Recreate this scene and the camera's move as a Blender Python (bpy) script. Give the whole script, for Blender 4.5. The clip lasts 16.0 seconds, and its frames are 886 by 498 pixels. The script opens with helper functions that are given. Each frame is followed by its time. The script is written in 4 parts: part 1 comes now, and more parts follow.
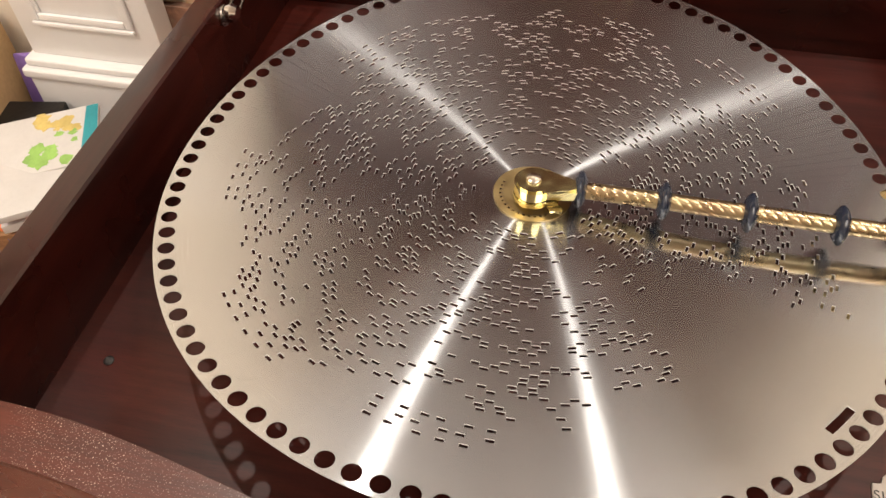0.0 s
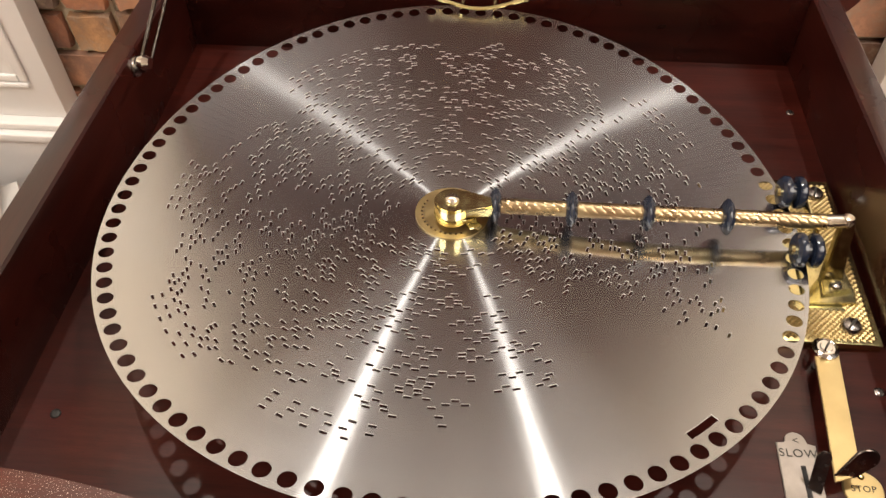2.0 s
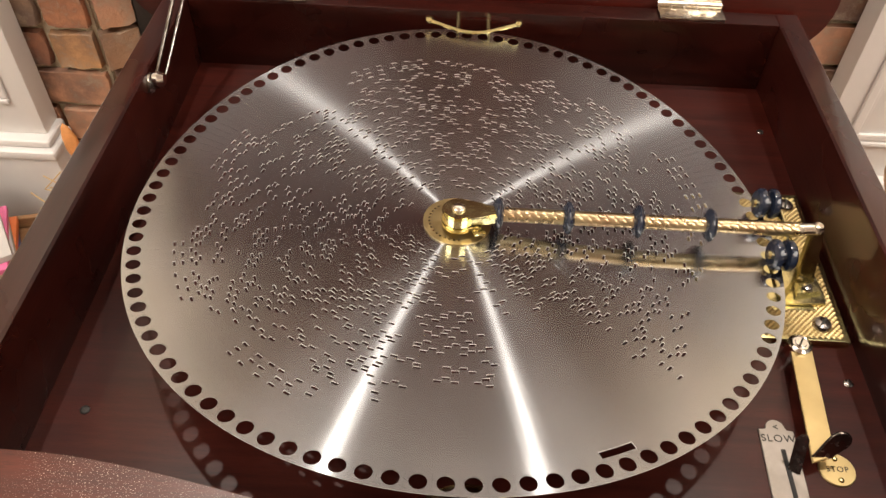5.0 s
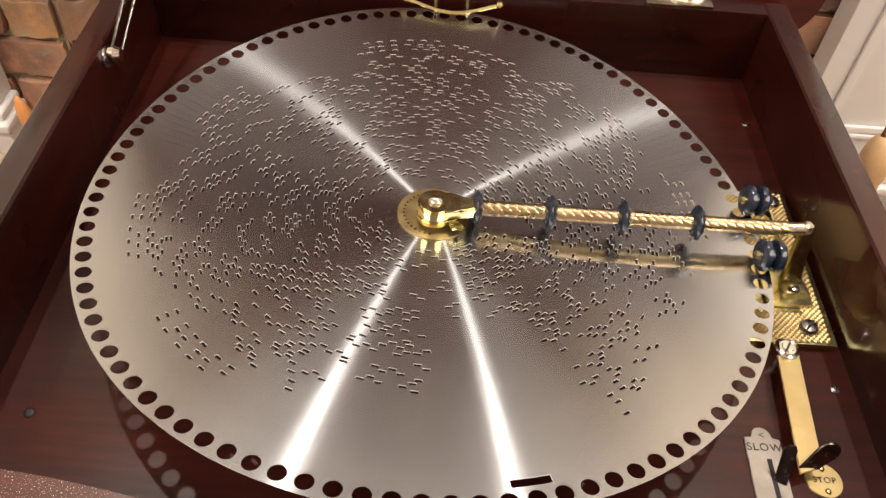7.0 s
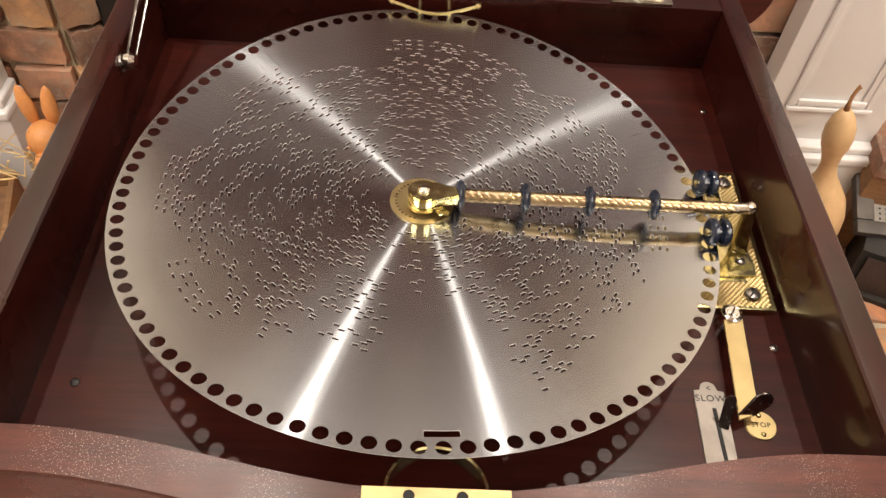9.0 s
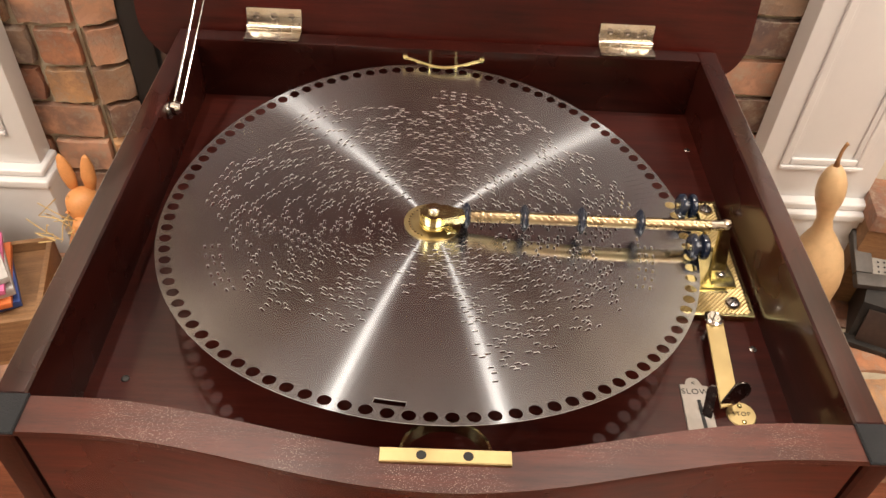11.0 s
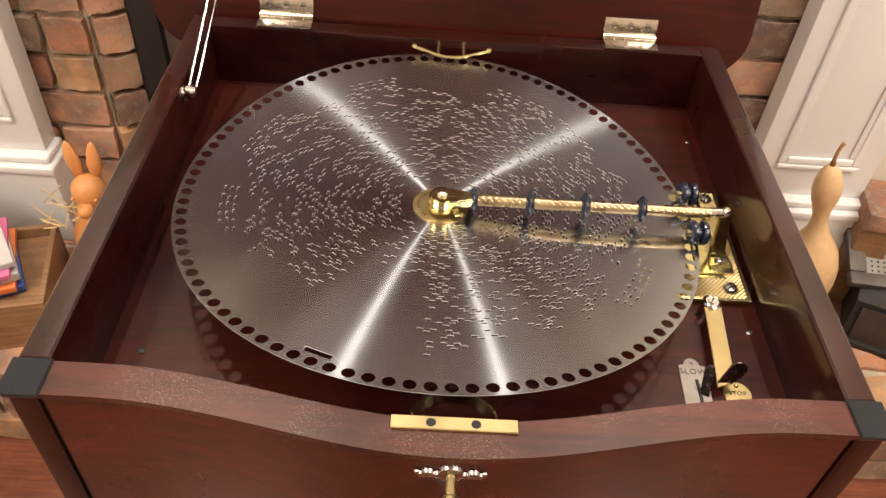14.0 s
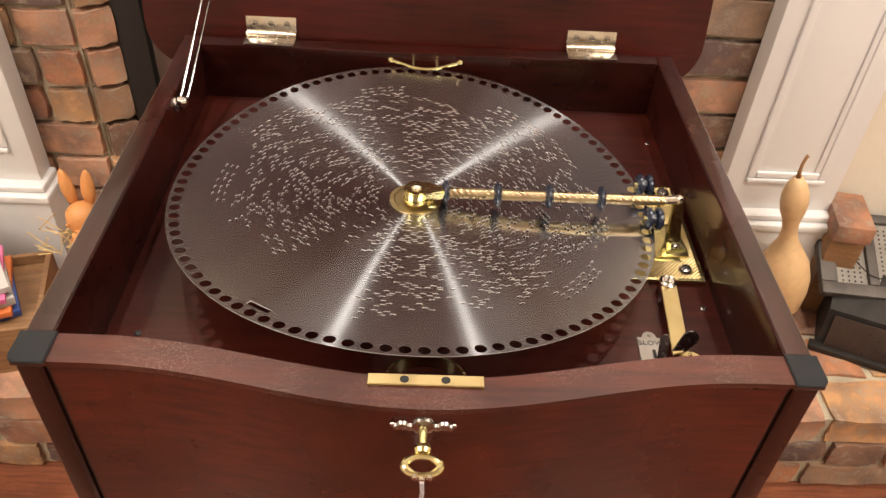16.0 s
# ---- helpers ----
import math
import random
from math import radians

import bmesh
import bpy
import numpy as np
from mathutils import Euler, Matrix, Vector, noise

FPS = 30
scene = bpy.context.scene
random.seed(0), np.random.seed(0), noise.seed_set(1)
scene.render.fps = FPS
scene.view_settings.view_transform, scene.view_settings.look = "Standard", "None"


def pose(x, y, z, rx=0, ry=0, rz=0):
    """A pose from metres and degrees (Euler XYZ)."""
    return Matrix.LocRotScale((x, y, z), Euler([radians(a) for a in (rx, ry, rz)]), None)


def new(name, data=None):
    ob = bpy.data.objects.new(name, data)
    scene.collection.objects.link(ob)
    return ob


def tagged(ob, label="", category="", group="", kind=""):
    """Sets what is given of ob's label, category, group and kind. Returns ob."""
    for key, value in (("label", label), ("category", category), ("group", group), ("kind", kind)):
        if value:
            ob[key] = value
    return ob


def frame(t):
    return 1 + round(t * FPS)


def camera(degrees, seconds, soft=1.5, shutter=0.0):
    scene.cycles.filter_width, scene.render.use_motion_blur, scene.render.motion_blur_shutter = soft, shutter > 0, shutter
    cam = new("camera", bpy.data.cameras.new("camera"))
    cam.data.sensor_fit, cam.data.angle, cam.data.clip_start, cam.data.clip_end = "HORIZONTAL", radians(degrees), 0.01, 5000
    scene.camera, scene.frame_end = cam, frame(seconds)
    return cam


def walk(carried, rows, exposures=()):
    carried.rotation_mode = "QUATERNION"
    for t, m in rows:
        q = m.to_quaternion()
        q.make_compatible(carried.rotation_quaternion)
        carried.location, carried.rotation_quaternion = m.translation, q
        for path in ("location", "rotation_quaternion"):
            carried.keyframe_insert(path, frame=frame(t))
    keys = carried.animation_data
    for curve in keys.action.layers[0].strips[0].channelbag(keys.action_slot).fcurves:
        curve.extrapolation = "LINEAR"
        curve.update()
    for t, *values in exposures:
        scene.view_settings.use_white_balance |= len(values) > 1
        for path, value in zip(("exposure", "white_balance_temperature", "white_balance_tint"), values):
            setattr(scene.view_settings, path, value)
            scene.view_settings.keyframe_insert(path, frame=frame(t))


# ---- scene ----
cam = camera(58.60, 16.0)
# seconds, eye, pitch, yaw to the left, roll
PATH = [
    (0, 0.0274, -0.2912, 0.2897, -49.80, 14.92, -2.74),
    (0.5, 0.0278, -0.2883, 0.2887, -49.93, 14.10, -2.61),
    (1, 0.0294, -0.2868, 0.2960, -48.90, 11.85, -2.15),
    (1.5, 0.0236, -0.2997, 0.3005, -48.46, 8.48, -1.52),
    (2, 0.0248, -0.3100, 0.3107, -48.49, 5.61, -1.16),
    (2.5, 0.0154, -0.3165, 0.3124, -48.15, 3.96, -0.49),
    (3, 0.0088, -0.3266, 0.3200, -47.60, 2.76, 0.46),
    (3.5, 0.0032, -0.3307, 0.3227, -47.45, 1.91, 1.50),
    (6, -0.0004, -0.3439, 0.3312, -46.71, 0.92, 2.32),
    (6.5, 0.0000, -0.3276, 0.3226, -46.91, -1.21, 3.83),
    (7, -0.0056, -0.3164, 0.3155, -48.30, -2.23, 5.56),
    (7.5, -0.0066, -0.3242, 0.3453, -49.48, -2.06, 6.07),
    (8, -0.0143, -0.3269, 0.3467, -51.42, -2.99, 5.81),
    (8.5, -0.0107, -0.3387, 0.3571, -51.58, -4.02, 5.99),
    (9, -0.0082, -0.3512, 0.3666, -50.32, -3.95, 5.79),
    (11.5, -0.0032, -0.4344, 0.3814, -44.00, -1.35, 3.15),
    (12, -0.0049, -0.4342, 0.3808, -44.30, -1.73, 3.36),
    (12.5, -0.0033, -0.4275, 0.3748, -44.72, -1.88, 3.58),
    (13, -0.0137, -0.4302, 0.3723, -44.94, -2.08, 3.18),
    (13.5, -0.0147, -0.4384, 0.3754, -44.68, -2.20, 3.87),
    (14, -0.0120, -0.4495, 0.3831, -44.36, -2.00, 4.60),
    (14.5, -0.0162, -0.4646, 0.3831, -44.04, -2.48, 4.33),
    (15, -0.0071, -0.4959, 0.3885, -42.93, -2.99, 4.24),
    (15.5, 0.0010, -0.5132, 0.3860, -41.66, -2.74, 4.04),
    (16, 0.0022, -0.5105, 0.3858, -41.41, -2.52, 3.74),
]
walk(cam, [(t, pose(x, y, z, 90 + p, 0, w) @ pose(0, 0, 0, 0, 0, r)) for t, x, y, z, p, w, r in PATH],
     [(0, -0.10), (9, -0.08), (11.5, 0.05), (16, 0.08)])

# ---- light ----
def lamp_or_fill(x, y, power, size=0.07):
    data = bpy.data.lights.new("downlight_or_fill", "AREA")
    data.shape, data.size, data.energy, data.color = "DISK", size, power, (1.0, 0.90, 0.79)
    new("downlight_or_fill", data).matrix_world = pose(x, y, CEILING - 0.012)


FLOOR, HEARTH, CEILING = -0.95, -0.745, 1.62
# The last two, 1.60 wide, are unseen fill lamps added to brighten the room.
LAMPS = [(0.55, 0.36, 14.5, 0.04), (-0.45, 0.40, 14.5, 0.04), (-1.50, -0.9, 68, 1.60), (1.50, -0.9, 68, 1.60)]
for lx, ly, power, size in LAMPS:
    lamp_or_fill(lx, ly, power, size)
world = bpy.data.worlds.new("room_air")
scene.world, world.use_nodes = world, True
world.node_tree.nodes["Background"].inputs[0].default_value = (1.0, 0.85, 0.7, 1)
world.node_tree.nodes["Background"].inputs[1].default_value = 0.05


# ---- materials ----
def rgb(c):
    return (*c, 1.0)


class Nodes:
    """A small wrapper to write node materials briefly."""

    def __init__(self, name):
        self.mat = bpy.data.materials.new(name)
        self.mat.use_nodes = True
        self.tree = self.mat.node_tree
        self.bsdf = self.tree.nodes["Principled BSDF"]

    def add(self, kind, **ins):
        node = self.tree.nodes.new(kind)
        for key, value in ins.items():
            self.put(node, key, value)
        return node

    def put(self, node, key, value):
        sock = node.inputs[int(key[1:])] if key[0] == "i" and key[1:].isdigit() else node.inputs[key.replace("_", " ")]
        if isinstance(value, bpy.types.NodeSocket):
            self.tree.links.new(value, sock)
        else:
            sock.default_value = value

    def set(self, **ins):
        for key, value in ins.items():
            self.put(self.bsdf, key, value)

    def coords(self, scale=(1, 1, 1), rot=(0, 0, 0)):
        tc = self.add("ShaderNodeTexCoord")
        return self.add("ShaderNodeMapping", i0=tc.outputs["Object"], i2=rot, i3=scale).outputs[0]

    def noise(self, vec, scale, detail=4.0, rough=0.55):
        return self.add("ShaderNodeTexNoise", Vector=vec, Scale=scale, Detail=detail, Roughness=rough).outputs[0]

    def ramp(self, fac, stops):
        node = self.add("ShaderNodeValToRGB", i0=fac)
        els = node.color_ramp.elements
        while len(els) < len(stops):
            els.new(0.5)
        for el, (pos, col) in zip(els, stops):
            el.position, el.color = pos, rgb(col) if not isinstance(col, float) else (col, col, col, 1)
        return node.outputs[0]

    def mix(self, fac, a, b):
        node = self.add("ShaderNodeMix")
        node.data_type = "RGBA"
        for sock, value in ((node.inputs[0], fac), (node.inputs[6], a), (node.inputs[7], b)):
            if isinstance(value, bpy.types.NodeSocket):
                self.tree.links.new(value, sock)
            else:
                sock.default_value = value if not isinstance(value, tuple) or len(value) == 4 else rgb(value)
        return node.outputs[2]

    def bump(self, height, strength=0.3, distance=0.001):
        self.set(Normal=self.add("ShaderNodeBump", Strength=strength, Distance=distance, Height=height).outputs[0])


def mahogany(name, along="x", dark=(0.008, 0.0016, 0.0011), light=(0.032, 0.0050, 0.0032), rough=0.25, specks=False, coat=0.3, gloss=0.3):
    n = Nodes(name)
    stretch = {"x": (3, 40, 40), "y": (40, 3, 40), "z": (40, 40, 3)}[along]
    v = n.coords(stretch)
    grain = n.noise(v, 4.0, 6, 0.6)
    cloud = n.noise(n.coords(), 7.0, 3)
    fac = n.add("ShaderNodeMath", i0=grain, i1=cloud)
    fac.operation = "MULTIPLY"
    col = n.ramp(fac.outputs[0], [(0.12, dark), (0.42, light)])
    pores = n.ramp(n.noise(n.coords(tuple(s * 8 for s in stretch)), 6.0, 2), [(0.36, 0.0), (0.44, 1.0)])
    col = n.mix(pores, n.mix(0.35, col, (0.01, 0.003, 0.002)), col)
    if specks:
        # Pale flecks: dust, together with glints painted into the base colour.
        dots = n.ramp(n.noise(n.coords(), 1500.0, 1), [(0.635, 0.0), (0.70, 0.85)])
        patch = n.ramp(n.noise(n.coords((1, 1, 1)), 16.0, 3), [(0.46, 0.0), (0.62, 0.9)])
        both = n.add("ShaderNodeMath", i0=dots, i1=patch)
        both.operation = "MULTIPLY"
        col = n.mix(both.outputs[0], col, (0.48, 0.40, 0.34))
    smear = n.ramp(n.noise(n.coords((2, 2, 2)), 5.0, 4), [(0.3, rough - 0.08), (0.75, rough + 0.12)])
    n.set(Base_Color=col, Roughness=smear, Coat_Weight=coat, Coat_Roughness=0.09, Specular_IOR_Level=gloss)
    n.bump(n.noise(v, 9.0, 4), 0.12, 0.0006)
    return n.mat


def metal(name, color, rough, second=None, scale=60.0, bump=0.05, metallic=1.0):
    n = Nodes(name)
    stain = n.noise(n.coords(), scale, 5)
    col = n.ramp(stain, [(0.3, second or tuple(c * 0.72 for c in color)), (0.62, color)])
    n.set(Base_Color=col, Metallic=metallic, Roughness=n.ramp(n.noise(n.coords(), scale * 3, 3), [(0.3, max(rough - 0.06, 0.02)), (0.7, rough + 0.1)]))
    n.bump(n.noise(n.coords(), scale * 8, 3), bump, 0.0003)
    return n.mat


def brushed_steel():
    """Steel brushed in circles round the disc's centre."""
    n = Nodes("brushed_steel")
    tc = n.add("ShaderNodeTexCoord").outputs["Object"]
    flat = n.add("ShaderNodeVectorMath", i0=tc, i1=(1.0, 1.0, 0.0))
    flat.operation = "MULTIPLY"
    out = n.add("ShaderNodeVectorTransform", i0=flat.outputs[0])
    out.vector_type, out.convert_from, out.convert_to = "VECTOR", "OBJECT", "WORLD"
    unit = n.add("ShaderNodeVectorMath", i0=out.outputs[0])
    unit.operation = "NORMALIZE"
    length = n.add("ShaderNodeVectorMath", i0=flat.outputs[0])
    length.operation = "LENGTH"
    rings = n.add("ShaderNodeTexNoise", Scale=1500.0, Detail=3.0, i1=length.outputs["Value"])
    rings.noise_dimensions = "1D"
    n.tree.links.new(length.outputs["Value"], rings.inputs["W"])
    cloud = n.noise(tc, 22.0, 4)
    col = n.mix(cloud, (0.60, 0.625, 0.65), (0.71, 0.735, 0.76))
    streak = n.ramp(rings.outputs[0], [(0.3, (0.86, 0.86, 0.86)), (0.7, (1.0, 1.0, 1.0))])
    mul = n.add("ShaderNodeMix")
    mul.data_type, mul.blend_type = "RGBA", "MULTIPLY"
    mul.inputs[0].default_value = 1.0
    n.tree.links.new(col, mul.inputs[6])
    n.tree.links.new(streak, mul.inputs[7])
    gloss = n.add("ShaderNodeBsdfAnisotropic", Color=mul.outputs[2], Roughness=n.ramp(cloud, [(0.3, 0.149), (0.7, 0.157)]), Anisotropy=-0.765, Tangent=unit.outputs[0])
    n.tree.links.new(gloss.outputs[0], n.tree.nodes["Material Output"].inputs["Surface"])
    n.tree.nodes.remove(n.bsdf)
    return n.mat


def plain(name, color, rough=0.6, var=0.12, scale=12.0, bump=0.1, fine=120.0, metallic=0.0, distance=0.001):
    n = Nodes(name)
    a, b = tuple(c * (1 - var) for c in color), tuple(min(c * (1 + var), 1) for c in color)
    col = n.ramp(n.noise(n.coords(), scale, 5), [(0.3, a), (0.7, b)])
    fleck = n.ramp(n.noise(n.coords(), fine, 3), [(0.3, 1.0 - min(0.1, var)), (0.6, 1.0)])
    mul = n.add("ShaderNodeMix")
    mul.data_type, mul.blend_type = "RGBA", "MULTIPLY"
    mul.inputs[0].default_value = 1.0
    n.tree.links.new(col, mul.inputs[6])
    n.tree.links.new(fleck, mul.inputs[7])
    n.set(Base_Color=mul.outputs[2], Roughness=rough, Metallic=metallic)
    n.bump(n.noise(n.coords(), fine, 4), bump, distance)
    return n.mat


def brick_material():
    n = Nodes("old_brick")
    info = n.add("ShaderNodeObjectInfo").outputs["Random"]
    own = n.ramp(info, [(0.0, (0.42, 0.18, 0.09)), (0.22, (0.46, 0.25, 0.16)), (0.42, (0.33, 0.15, 0.09)), (0.56, (0.12, 0.075, 0.065)), (0.70, (0.50, 0.28, 0.13)), (0.86, (0.28, 0.19, 0.13))])
    n.tree.nodes[-1].color_ramp.interpolation = "CONSTANT"
    v = n.coords()
    place = n.add("ShaderNodeNewGeometry").outputs["Position"]
    burnt = n.ramp(n.noise(place, 17.0, 5, 0.65), [(0.40, 0.0), (0.62, 1.0)])
    lime = n.ramp(n.noise(place, 34.0, 6, 0.7), [(0.50, 0.0), (0.70, 1.0)])
    flame = n.ramp(n.noise(place, 9.0, 4, 0.6), [(0.42, 0.0), (0.60, 1.0)])
    own = n.mix(flame, own, n.mix(0.35, own, (0.50, 0.25, 0.12)))
    col = n.mix(burnt, own, n.mix(0.72, own, (0.085, 0.055, 0.05)))
    col = n.mix(lime, col, n.mix(0.45, col, (0.55, 0.45, 0.33)))
    n.set(Base_Color=col, Roughness=0.85)
    n.bump(n.noise(place, 110.0, 5, 0.6), 0.45, 0.005)
    return n.mat


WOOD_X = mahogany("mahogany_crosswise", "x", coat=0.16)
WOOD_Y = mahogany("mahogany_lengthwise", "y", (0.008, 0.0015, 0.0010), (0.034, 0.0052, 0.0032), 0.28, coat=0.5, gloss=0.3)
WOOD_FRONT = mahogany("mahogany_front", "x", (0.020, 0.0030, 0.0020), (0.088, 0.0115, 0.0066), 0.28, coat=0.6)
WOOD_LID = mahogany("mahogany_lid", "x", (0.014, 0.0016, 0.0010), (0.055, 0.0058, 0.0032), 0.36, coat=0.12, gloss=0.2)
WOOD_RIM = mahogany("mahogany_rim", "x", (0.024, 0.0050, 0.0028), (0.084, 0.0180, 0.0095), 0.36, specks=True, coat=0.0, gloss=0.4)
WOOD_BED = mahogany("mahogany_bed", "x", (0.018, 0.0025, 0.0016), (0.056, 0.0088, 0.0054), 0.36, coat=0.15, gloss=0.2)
GROOVE = plain("black_groove", (0.01, 0.006, 0.005), 0.5)
BRASS = metal("polished_brass", (0.66, 0.60, 0.32), 0.17, (0.52, 0.44, 0.21))
BRASS_FLAT = metal("lacquered_brass", (0.47, 0.365, 0.18), 0.38, (0.39, 0.295, 0.14), 30.0)
BRASS_ROD = metal("copper_brass_rod", (0.44, 0.36, 0.21), 0.27, (0.34, 0.23, 0.14), 25.0)
STEEL = metal("bright_steel", (0.72, 0.70, 0.67), 0.14)
DARK_STEEL = metal("dark_steel", (0.40, 0.37, 0.35), 0.22, (0.28, 0.25, 0.23))
STAY_STEEL = metal("smoked_nickel", (0.20, 0.185, 0.17), 0.12, (0.14, 0.13, 0.12))
SPEED_STEEL = metal("dull_plate_steel", (0.30, 0.27, 0.245), 0.5, (0.22, 0.195, 0.17), 40.0)
NICKEL = metal("worn_nickel", (0.62, 0.58, 0.51), 0.2, (0.55, 0.48, 0.38), 40.0)
DISC_STEEL = brushed_steel()
CUT_EDGE = metal("cut_steel_edge", (0.72, 0.71, 0.70), 0.42, (0.60, 0.59, 0.58), metallic=0.3)
HOLE_EDGE = metal("punched_hole_edge", (0.40, 0.39, 0.385), 0.4)
# The blue tint puts a bluish reflection into the base colour.
RUBBER = plain("black_rubber_blue_sheen", (0.010, 0.014, 0.026), 0.16, 0.2, 40.0, 0.05)
FELT = plain("black_felt", (0.008, 0.0085, 0.010), 0.95, 0.2, 60.0, 0.6, 900.0)
INK = plain("engraved_ink", (0.02, 0.018, 0.015), 0.7)
PAINT_WHITE = plain("white_woodwork_paint", (0.72, 0.71, 0.705), 0.35, 0.012, 3.0, 0.02, 60.0)
WALL_PAINT = plain("beige_wall_paint", (0.70, 0.63, 0.53), 0.75, 0.03, 2.0, 0.12, 260.0)
# Grey of the added slab that the disc mirrors.
SLAB_GREY = plain("slab_grey", (0.40, 0.39, 0.38), 0.85, 0.15, 9.0, 0.6, 90.0, distance=0.004)
CEILING_PAINT = plain("ceiling_paint", (0.84, 0.82, 0.79), 0.85, 0.02, 2.0, 0.1, 200.0)
BRICK = brick_material()
MORTAR = plain("lime_mortar", (0.43, 0.37, 0.27), 0.95, 0.2, 20.0, 0.8, 240.0, distance=0.004)
FLOOR_WOOD = mahogany("floor_boards", "x", (0.10, 0.03, 0.015), (0.26, 0.09, 0.045), 0.35)
IRON = plain("black_iron", (0.03, 0.027, 0.025), 0.5, 0.3, 25.0, 0.5, 160.0, 0.6)
BLACK_PAINT = plain("black_screen_paint", (0.010, 0.009, 0.008), 0.55, 0.2, 20.0, 0.2, 160.0)
WORN_IRON = plain("worn_grey_iron", (0.085, 0.075, 0.068), 0.55, 0.3, 18.0, 0.4, 160.0, 0.4)
RUST = plain("rusty_iron", (0.045, 0.028, 0.022), 0.6, 0.3, 20.0, 0.5, 160.0, 0.4)
TIN = plain("dull_tin", (0.26, 0.24, 0.215), 0.5, 0.2, 25.0, 0.2, 160.0, 0.5)
# Soot in the firebox; on hole discs and the slot, painted shade.
SOOT_AND_HOLE = plain("soot_and_hole_black", (0.008, 0.007, 0.007), 0.8)
FIREBRICK = plain("sooty_firebrick", (0.20, 0.13, 0.10), 0.75, 0.3, 9.0, 0.5, 120.0)
GOURD = plain("dried_gourd_skin", (0.60, 0.40, 0.21), 0.45, 0.1, 14.0, 0.08, 80.0)
STEM = plain("gourd_stem", (0.30, 0.15, 0.06), 0.7)
TERRACOTTA = plain("orange_ceramic", (0.62, 0.27, 0.09), 0.5, 0.12, 18.0, 0.25, 200.0)
STRAW = plain("straw", (0.62, 0.45, 0.2), 0.7)
PAPER = plain("white_paper", (0.52, 0.505, 0.49), 0.6, 0.04)
PINK = plain("pink_print", (0.72, 0.16, 0.34), 0.45)
BLUE = plain("blue_print", (0.05, 0.10, 0.36), 0.45)
ORANGE = plain("orange_print", (0.75, 0.2, 0.06), 0.45)
GREEN = plain("green_print", (0.24, 0.42, 0.10), 0.5, 0.3, 25.0)
TEAL = plain("teal_print", (0.02, 0.24, 0.28), 0.5)
YELLOW = plain("yellow_print", (0.52, 0.40, 0.13), 0.5, 0.2, 20.0)
CARD = plain("brown_card", (0.52, 0.34, 0.17), 0.8)
CRATE_WOOD = mahogany("crate_wood", "x", (0.16, 0.08, 0.035), (0.34, 0.19, 0.09), 0.55)
GREY_CORD = plain("grey_cord", (0.42, 0.38, 0.40), 0.8, 0.3, 900.0, 0.6, 1500.0)
PURPLE = plain("purple_print", (0.20, 0.12, 0.36), 0.5)


# ---- mesh helpers ----
def empty(name, m=None):
    ob = new(name)
    ob.empty_display_size = 0.05
    if m is not None:
        ob.matrix_world = m
    return ob


def mesh(name, verts, faces, mats, smooth=False, mat_ids=None):
    me = bpy.data.meshes.new(name)
    me.from_pydata([tuple(v) for v in verts], [], [tuple(f) for f in faces])
    for m in mats if isinstance(mats, (list, tuple)) else [mats]:
        me.materials.append(m)
    if mat_ids is not None:
        me.polygons.foreach_set("material_index", mat_ids)
    if smooth:
        me.polygons.foreach_set("use_smooth", [True] * len(me.polygons))
    me.update()
    return me


def soft_mesh(name, bm, material, smooth_angle=None):
    bmesh.ops.recalc_face_normals(bm, faces=bm.faces)
    me = bpy.data.meshes.new(name)
    if smooth_angle is not None:
        for f in bm.faces:
            f.smooth = True
        for e in bm.edges:
            if len(e.link_faces) == 2 and e.calc_face_angle(0) > smooth_angle:
                e.smooth = False
    bm.to_mesh(me)
    bm.free()
    me.materials.append(material)
    return me


def part(name, bm, material, parent=None, label="", smooth=0.6, at=None):
    me = bm if isinstance(bm, bpy.types.Mesh) else soft_mesh(name, bm, material, smooth)
    ob = new(name, me)
    if parent is not None:
        ob.parent = parent
    if at is not None:
        ob.matrix_basis = at
    return tagged(ob, label=label)


def box(x0, x1, y0, y1, z0, z1, bevel=0.0, seg=2, bm=None):
    bm = bm or bmesh.new()
    vs = [bm.verts.new((x, y, z)) for x in (x0, x1) for y in (y0, y1) for z in (z0, z1)]
    fs = [bm.faces.new([vs[i] for i in q]) for q in ((0, 1, 3, 2), (4, 6, 7, 5), (0, 4, 5, 1), (2, 3, 7, 6), (0, 2, 6, 4), (1, 5, 7, 3))]
    if bevel:
        edges = {e for f in fs for e in f.edges}
        bmesh.ops.bevel(bm, geom=list(edges), offset=bevel, segments=seg, affect="EDGES", profile=0.6)
    return bm


def prism(outline, z0, z1, bevel=0.0, bm=None):
    """A flat outline (x, y) raised from z0 to z1."""
    bm = bm or bmesh.new()
    lo = [bm.verts.new((x, y, z0)) for x, y in outline]
    hi = [bm.verts.new((x, y, z1)) for x, y in outline]
    n = len(outline)
    top = bm.faces.new(hi)
    bm.faces.new(lo[::-1])
    for i in range(n):
        bm.faces.new((lo[i], lo[(i + 1) % n], hi[(i + 1) % n], hi[i]))
    if bevel:
        bmesh.ops.bevel(bm, geom=list(top.edges), offset=bevel, segments=2, affect="EDGES")
    return bm


